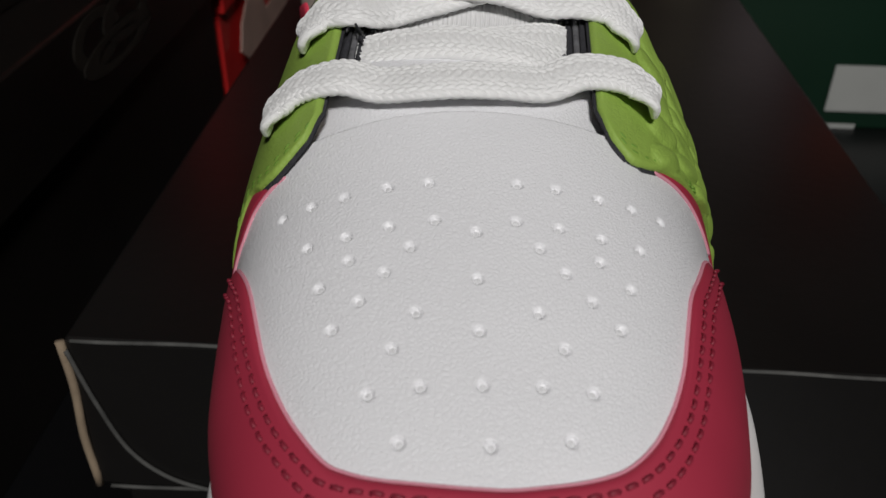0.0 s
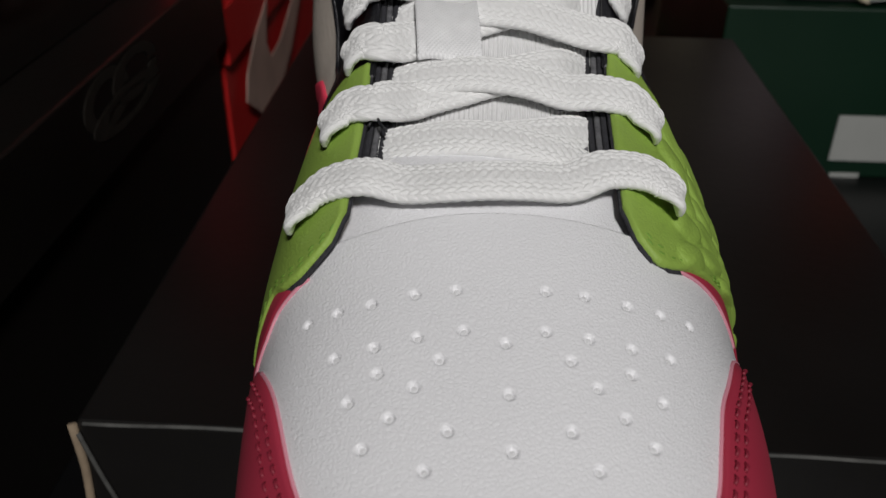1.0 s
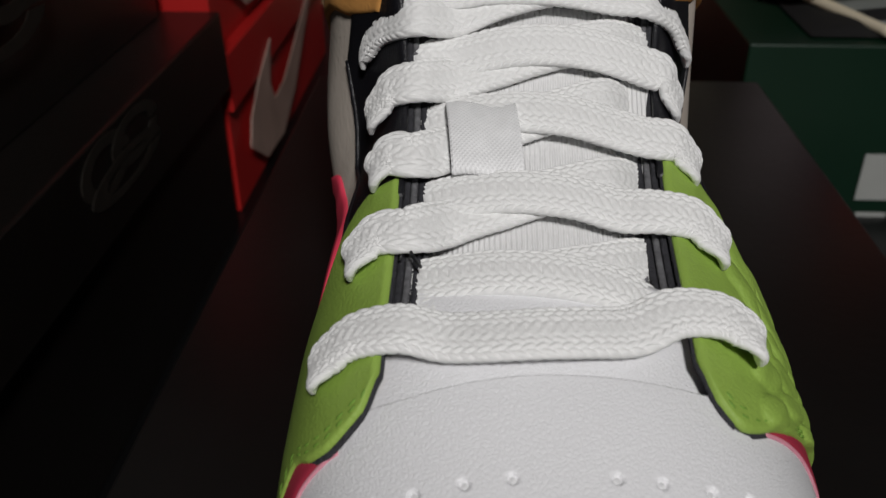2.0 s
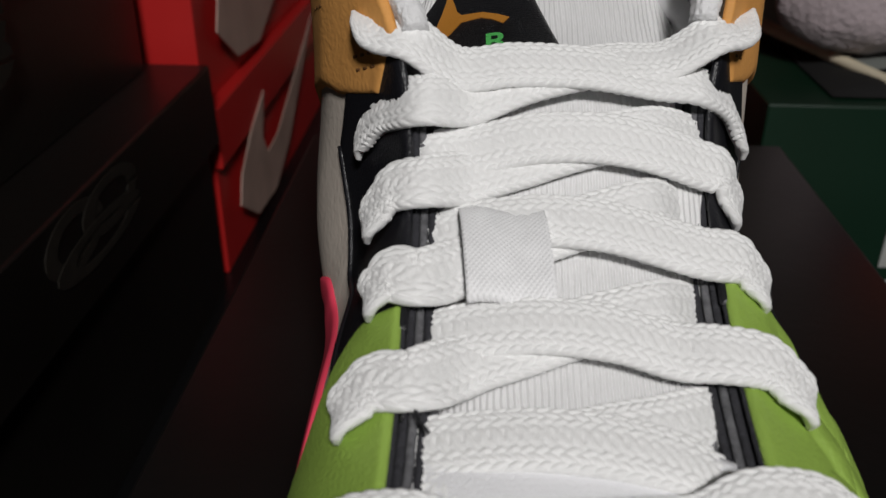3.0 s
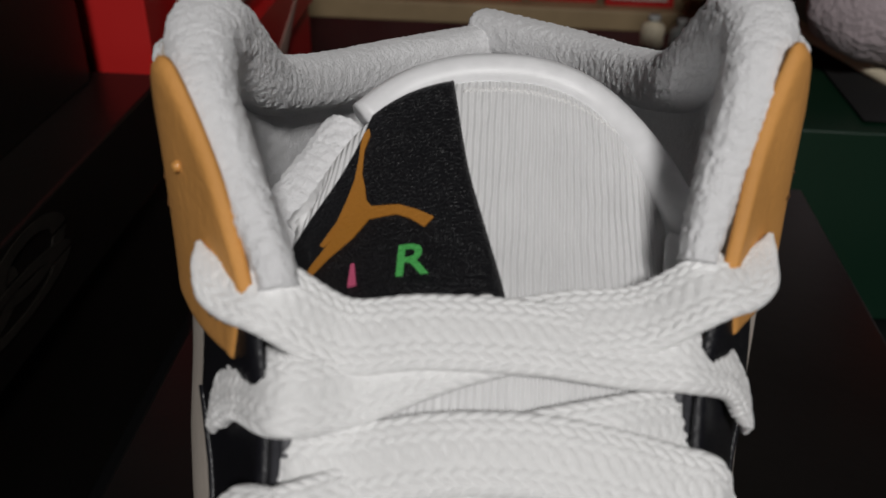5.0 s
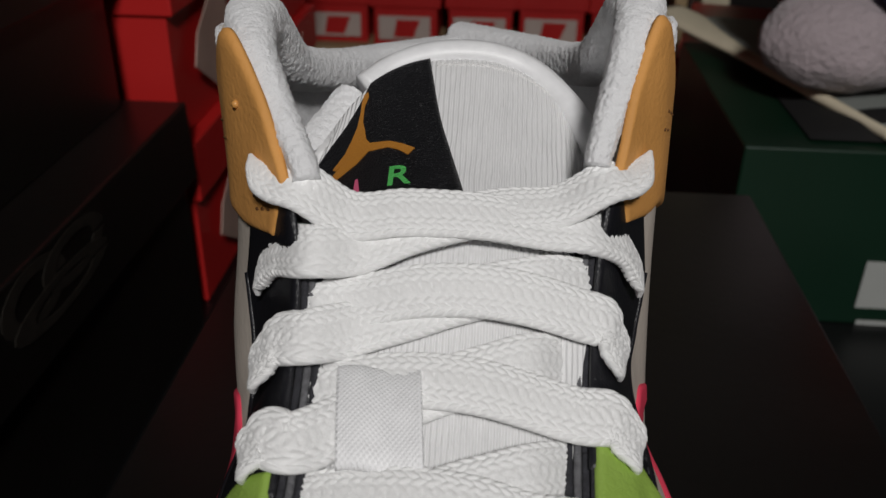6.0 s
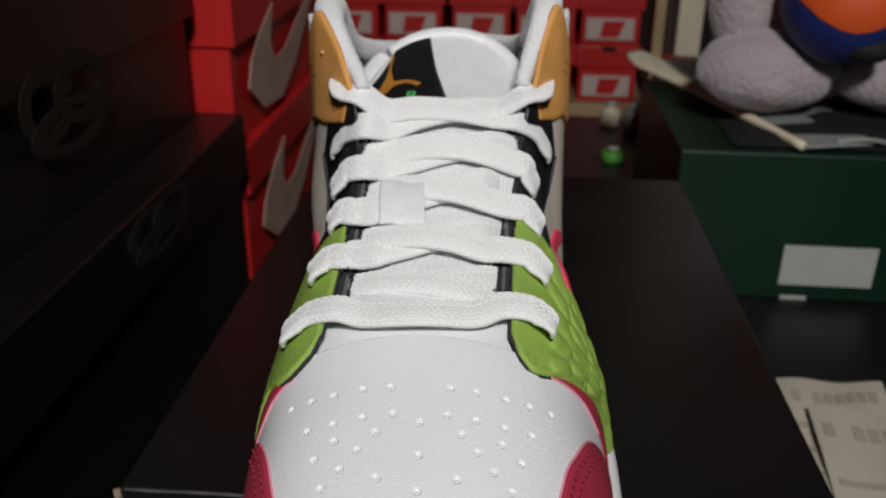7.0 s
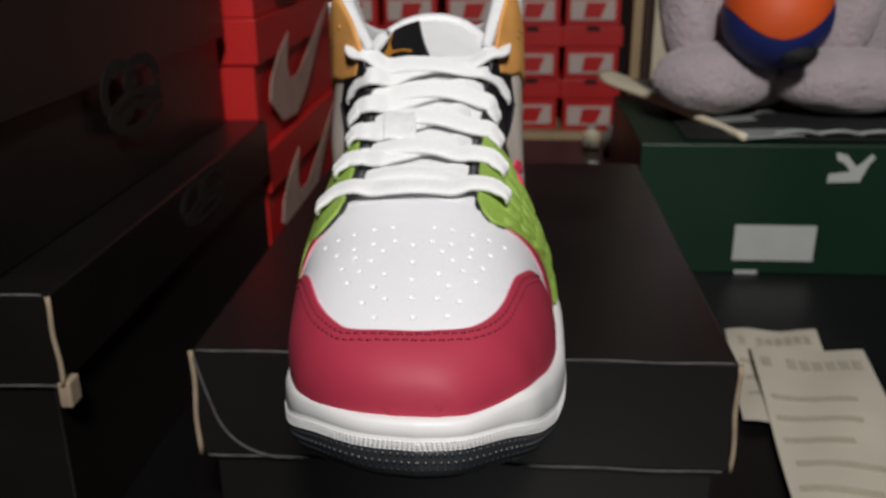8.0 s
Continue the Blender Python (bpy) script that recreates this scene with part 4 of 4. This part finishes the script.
low_box = shoe_box("black card shoe box with painted warm reflection and faint brown emblem", BOX_BLACK_BOUNCE, -0.381, -0.165, 0.0, 0.333, TABLE_Z, 0.022, 0.041, flare=0.008)
high_box = shoe_box("black card shoe box stacked on another, painted warm reflection, faint emblem", BOX_BLACK_BOUNCE, -0.405, -0.189, -0.02, 0.325, 0.0222, 0.150, 0.066, flare=0.003)
part("raw_corner", box_bm(0.106, 0.1115, -0.1672, -0.158, 0.076, 0.088, 0.001), CARD_EDGE, low_box, "torn brown card corner", smooth=False)


def emblem(box, x, y0, z0, w, h):
    """A faint emblem of overlapping rings and plumes, as plain shapes on the box's side."""
    o = (x, y0, z0)
    for k, (cx, cy, rx, ry) in enumerate(((0.30, 0.58, 0.27, 0.38), (0.66, 0.60, 0.30, 0.34), (0.52, 0.30, 0.44, 0.26))):
        ring = arc(w * cx, h * cy, w * rx, h * ry, 0, 350, 20)
        inner = arc(w * cx, h * cy, w * rx * 0.62, h * ry * 0.62, 350, 0, 20)
        face_shape(ring + inner, (x + 0.0002 * k, y0, z0), (0, 1, 0), (0, 0, 1), "emblem_ring", BROWN_PRINT, box, "faint brown print", 0.0003)


emblem(low_box, 0.1082, -0.022, 0.097, 0.085, 0.030)
emblem(high_box, 0.1081, -0.035, 0.028, 0.085, 0.046)

# red stack with pale curved marks on the sides
for k in range(3):
    z0 = TABLE_Z + 0.100 * k
    b = shoe_box("bright red shoe box with pale curved mark, stacked", BOX_RED, -0.372, -0.168 - 0.003 * (k % 2), 0.345, 0.66, z0, z0 + 0.0995, 0.034, group="stack of red boxes", worn=False)
    hx = (0.204 - 0.003 * (k % 2)) / 2
    tick = [(0.00, 0.030), (0.035, 0.008), (0.085, 0.004), (0.13, 0.020), (0.24, 0.086), (0.16, 0.058), (0.10, 0.038), (0.07, 0.036), (0.06, 0.050), (0.072, 0.076), (0.035, 0.062), (0.008, 0.046)]
    face_shape(tick, (hx + 0.0002, -0.135, 0.004), (0, 1, 0), (0, 0, 1), "curved_mark", MARK_PALE, b, "pale curved mark")

# green box
green_box = shoe_box("dark green shoe box with white label and pale emblem", BOX_GREEN, 0.119, 0.435, 0.36, 0.56, TABLE_Z, 0.0, 0.105, worn=False)
o = (-0.158, -0.1002, 0.0)
face_shape([(0.077, 0.0115), (0.1395, 0.0115), (0.1395, 0.041), (0.077, 0.041)], o, (1, 0, 0), (0, 0, 1), "label", LABEL, green_box, "white paper label", 0.0008)
face_shape([(0.080, -0.004 + 0.001), (0.098, -0.003), (0.098, 0.001), (0.080, 0.001)], (o[0], o[1], 0.002), (1, 0, 0), (0, 0, 1), "small_mark", LABEL, green_box, "small pale mark", 0.0004)
# leaping shape: a body bar and two limbs
cat = [(0.142, 0.076), (0.166, 0.077), (0.168, 0.083), (0.171, 0.090), (0.175, 0.096), (0.172, 0.099), (0.166, 0.092), (0.162, 0.089), (0.154, 0.098), (0.146, 0.100), (0.147, 0.094), (0.153, 0.091), (0.158, 0.085), (0.150, 0.084), (0.142, 0.083)]
face_shape(cat, o, (1, 0, 0), (0, 0, 1), "emblem", LABEL, green_box, "pale leaping emblem", 0.0005)

# ---- things on the green box ----
cloth = thing("black_cap", "crumpled black cloth cap lying on green box", "cap", at=(0.27, 0.43, 0.0))
bm = bmesh.new()
bmesh.ops.create_grid(bm, x_segments=40, y_segments=24, size=1)
for v in bm.verts:
    x, y = v.co.x, v.co.y
    r = max(abs(x), abs(y))
    v.co = Vector((x * 0.115, y * 0.06, 0.0015 + 0.009 * (1 - r ** 4) * (0.8 + 0.35 * noise.noise(Vector((x * 2.5, y * 2.5, 3))))))
part("crown", bm, BLACK_CLOTH, cloth)
for k in range(3):
    pts = spline([(-0.05 + 0.03 * k, -0.058, 0.006), (-0.03 + 0.03 * k, -0.061, 0.009), (-0.012 + 0.03 * k, -0.058, 0.0055)], 14)
    part("embroidery", tube(pts, 0.0016, 6), GREY, cloth, "grey embroidered marks")

# tilted card lid with a cream rim, leaning over the green box's corner
lid = thing("card_lid", "grey card lid with cream raw rim on green box", "box lid")
a, b = Vector((0.112, 0.580, 0.012)), Vector((0.197, 0.362, 0.0035))
c, d = Vector((0.245, 0.372, 0.0045)), Vector((0.235, 0.585, 0.008))
bm = bmesh.new()
lo = [bm.verts.new(p) for p in (a, b, c, d)]
hi = [bm.verts.new(p + Vector((0, 0, 0.002))) for p in (a, b, c, d)]
bm.faces.new(lo[::-1])
bm.faces.new(hi)
for k in range(4):
    bm.faces.new((lo[k], lo[(k + 1) % 4], hi[(k + 1) % 4], hi[k]))
part("panel", bm, GREY, lid, smooth=False)
pts = spline([a + Vector((0, 0, 0.006)), a.lerp(b, 0.25) + Vector((0, 0, 0.003)), a.lerp(b, 0.6) + Vector((0, 0, 0.002)), b + Vector((0, 0, 0.0015))], 30)
part("rim", ribbon(pts, np.tile((0.93, 0.36, 0.1), (30, 1)), np.interp(np.linspace(0, 1, 30), (0, 0.15, 0.45, 1), (0.018, 0.028, 0.012, 0.005)), 0.006, 10, 2.4), CREAM, lid, "cream raw rim")

# plush toy: lilac body, limbs, and a ball
plush = thing("plush_toy", "pale lilac plush toy seated on the green box", "plush toy", at=(0.225, 0.44, 0.011))


def blob(name, at, radii, material, parent, label="", rough=0.06, turn=(0, 0, 0), sub=4):
    bm = bmesh.new()
    bmesh.ops.create_icosphere(bm, subdivisions=sub, radius=1)
    rot = Euler([radians(t) for t in turn]).to_matrix()
    for v in bm.verts:
        k = 1 + rough * noise.noise(v.co * 2.3 + Vector(at) * 40) + rough * 0.5 * noise.noise(v.co * 7 + Vector(at) * 20)
        v.co = rot @ Vector((v.co.x * radii[0] * k, v.co.y * radii[1] * k, v.co.z * radii[2] * k)) + Vector(at)
    return part(name, bm, material, parent, label)


blob("body", (-0.005, 0.035, 0.072), (0.070, 0.045, 0.080), PLUSH, plush)
blob("body", (0.060, 0.045, 0.060), (0.060, 0.040, 0.062), PLUSH, plush)
blob("leg", (-0.040, -0.012, 0.029), (0.052, 0.034, 0.029), PLUSH, plush, turn=(0, 0, 12))
blob("leg", (0.066, -0.012, 0.027), (0.062, 0.034, 0.027), PLUSH, plush, turn=(0, 0, -6))
blob("arm", (-0.062, 0.010, 0.080), (0.024, 0.026, 0.055), PLUSH, plush, turn=(0, -10, 0))
blob("arm", (0.066, 0.012, 0.080), (0.026, 0.026, 0.052), PLUSH, plush, turn=(0, 14, 0))
ball = thing("felt_ball", "orange and navy felt ball held by plush toy", "ball", at=(0.221, 0.402, 0.092))
blob("shell", (0, 0, 0), (0.041, 0.041, 0.041), BALL_BLUE, ball, rough=0.015)
bm = bmesh.new()
bmesh.ops.create_uvsphere(bm, u_segments=240, v_segments=180, radius=0.0416)
drop_v = [v for v in bm.verts if v.co.z < -0.014 + 16 * v.co.x ** 2 + 0.15 * v.co.x and v.co.y < 0.02]
bmesh.ops.delete(bm, geom=drop_v, context="VERTS")
part("cap", bm, BALL_ORANGE, ball, "orange upper half")
blob("base", (0.010, -0.023, -0.026), (0.016, 0.013, 0.009), BLACK_CLOTH, ball, "black felt patch")

# red box behind the green one
shoe_box("red shoe box with cream rim, partly hidden", BOX_RED, 0.150, 0.338, 0.60, 0.80, TABLE_Z, -0.030, 0.03, worn=False, turn=-14)

# ---- receipts ----
def receipt(corners, z, bars, label):
    t = thing("receipt", label, "receipt", "loose receipts")
    o, ux, uy = Vector((*corners[0], z)), Vector((*corners[1], z)) - Vector((*corners[0], z)), Vector((*corners[2], z)) - Vector((*corners[0], z))
    bm = bmesh.new()
    g = [[bm.verts.new(o + ux * (i / 16) + uy * (j / 24) + Vector((0, 0, 0.0016 + 0.0012 * math.sin(i * 0.5 + j * 0.31) + 0.003 * (j / 24) ** 3))) for j in range(25)] for i in range(17)]
    for i in range(16):
        for j in range(24):
            bm.faces.new((g[i][j], g[i + 1][j], g[i + 1][j + 1], g[i][j + 1]))
    part("sheet", bm, PAPER, t)
    for u0, u1, v0, v1 in bars:
        pl = lambda a, b, lift: o + ux * a + uy * b + Vector((0, 0, 0.0016 + 0.0012 * math.sin(a * 8 + b * 7.44) + 0.003 * b ** 3 + 0.0003 + lift))
        n = 6
        part("print_bar", extrude_shape([(u0 + (u1 - u0) * k / n, v0) for k in range(n + 1)] + [(u1 - (u1 - u0) * k / n, v1) for k in range(n + 1)], pl, 0.0002), INK, t, "unreadable grey print", smooth=False)
    return t


rng = random.Random(7)
header = lambda u0, u1, v0, v1: [(u0 + (u1 - u0) * k / 8, u0 + (u1 - u0) * (k + 0.72) / 8, v0, v1) for k in range(8) if k != 1]
rows = lambda n, v0, dv: [(0.06 + 0.1 * rng.random(), 0.55 + 0.38 * rng.random(), v0 + k * dv, v0 + k * dv + dv * 0.24) for k in range(n)]
receipt(((0.168, 0.251), (0.229, 0.252), (0.150, 0.125)), TABLE_Z, header(0.12, 0.92, 0.10, 0.19) + rows(3, 0.34, 0.18), "creased cream receipt with grey print on table")
receipt(((0.176, 0.217), (0.246, 0.214), (0.150, 0.010)), TABLE_Z + 0.004, header(0.06, 0.95, 0.08, 0.14) + rows(6, 0.30, 0.11), "long cream receipt with grey print lying on another")

# ---- far shelf with a wall of small red boxes ----
shelf = part("shelf_board", box_bm(-0.75, 0.24, 0.955, 1.30, -0.150, -0.127, 0.002), WOOD, None, smooth=False)
tagged(shelf, "pale wooden shelf board carrying red boxes", "shelf", kind="structure")
proto = None
for c in range(9):
    for r in range(4):
        x, z = 0.092 - c * 0.0865, -0.1268 + r * 0.0742
        if r == 3 and c == 0:
            continue
        cc = c if r < 3 else c + 0.5
        m = pose(0.092 - cc * 0.0865 + 0.0425 + 0.0015 * ((c * 7 + r * 3) % 3 - 1), 1.09 + 0.004 * ((c * 5 + r) % 3), z)
        if proto is None:
            proto = shoe_box("small red shoe box with pale end label", BOX_RED, -0.0425, 0.0425, -0.12, 0.12, 0.0, 0.0738, 0.028, group="wall of red boxes", worn=False)
            face_shape([(-0.032, 0.008), (0.030, 0.008), (0.030, 0.036), (-0.032, 0.036)], (0, -0.1204, 0), (1, 0, 0), (0, 0, 1), "end_label", BOX_WHITE_PRINT, proto, "pale end label", 0.0006)
            face_shape([(-0.014, 0.011), (0.010, 0.011), (0.018, 0.032), (-0.010, 0.032)], (0, -0.1212, 0), (1, 0, 0), (0, 0, 1), "label_print", BOX_RED, proto, "red print on label", 0.0004)
            # no opening: a flat black patch paints the finger hole's inner shade
            face_shape([(-0.010, 0.0675), (0.010, 0.0675), (0.008, 0.0735), (-0.008, 0.0735)], (0, -0.1204, 0), (1, 0, 0), (0, 0, 1), "finger_hole_shade", BLACK_CLOTH, proto, "flat black patch for a finger hole's shade", 0.0004)
            proto.matrix_world = m
        else:
            copy_thing(proto, m)
# the middle strip's dark colour stands for shade in the gap
for x0, x1, y0, m, lb in ((0.186, 0.200, 0.96, WOOD, "pale wooden upright of the shelf"), (0.204, 0.212, 0.975, GAP_DARK, "dark strip put in for the shaded gap by upright"), (0.214, 0.245, 0.95, CREAM, "cream painted door frame edge")):
    tagged(part("upright", box_bm(x0, x1, y0, y0 + 0.05, -0.9, 1.2, 0.002), m, None, smooth=False), lb, "upright", kind="structure")


def bottle(x, y, z, r, h, m, label):
    t = thing("bottle", label, "bottle", "small bottles", at=(x, y, z))
    prof = [(0.0, 0.0), (r * 0.95, 0.0), (r, h * 0.05), (r, h * 0.62), (r * 0.8, h * 0.72), (r * 0.42, h * 0.78), (r * 0.42, h * 0.84)]
    for nm, pr, mt in (("body", prof, m), ("cap", [(0.0, h), (r * 0.5, h), (r * 0.52, h * 0.84), (0.0, h * 0.84)], LABEL)):
        n = 20
        vs = [(q[0] * math.cos(2 * math.pi * k / n), q[0] * math.sin(2 * math.pi * k / n), q[1]) for q in pr for k in range(n)]
        fs = [(i * n + k, i * n + (k + 1) % n, (i + 1) * n + (k + 1) % n, (i + 1) * n + k) for i in range(len(pr) - 1) for k in range(n)]
        part(nm, (vs, fs), mt, t)
    return t


bottle(0.120, 0.78, TABLE_Z, 0.011, 0.028, CREAM, "small cream bottle standing on the table")
bottle(0.142, 0.76, TABLE_Z, 0.010, 0.032, GREY, "small grey bottle standing on the table")
bottle(0.112, 0.655, TABLE_Z, 0.012, 0.014, LEAF, "small green bottle standing on the table")

# ---- room ----
for nm, b in (("floor", (-4, 4, -3, 4, -1.0, -0.9)), ("ceiling", (-4, 4, -3, 4, 1.9, 2.0)), ("wall_north", (-4, 4, 3.4, 3.5, -0.9, 1.9)), ("wall_south", (-4, 4, -3, -2.9, -0.9, 1.9)), ("wall_west", (-4, -3.9, -2.9, 3.4, -0.9, 1.9)), ("wall_east", (3.9, 4, -2.9, 3.4, -0.9, 1.9))):
    tagged(part(nm, box_bm(*b), WALL, None, smooth=False), "dark plain %s of the room" % nm.split("_")[0], nm.split("_")[0], kind="structure")
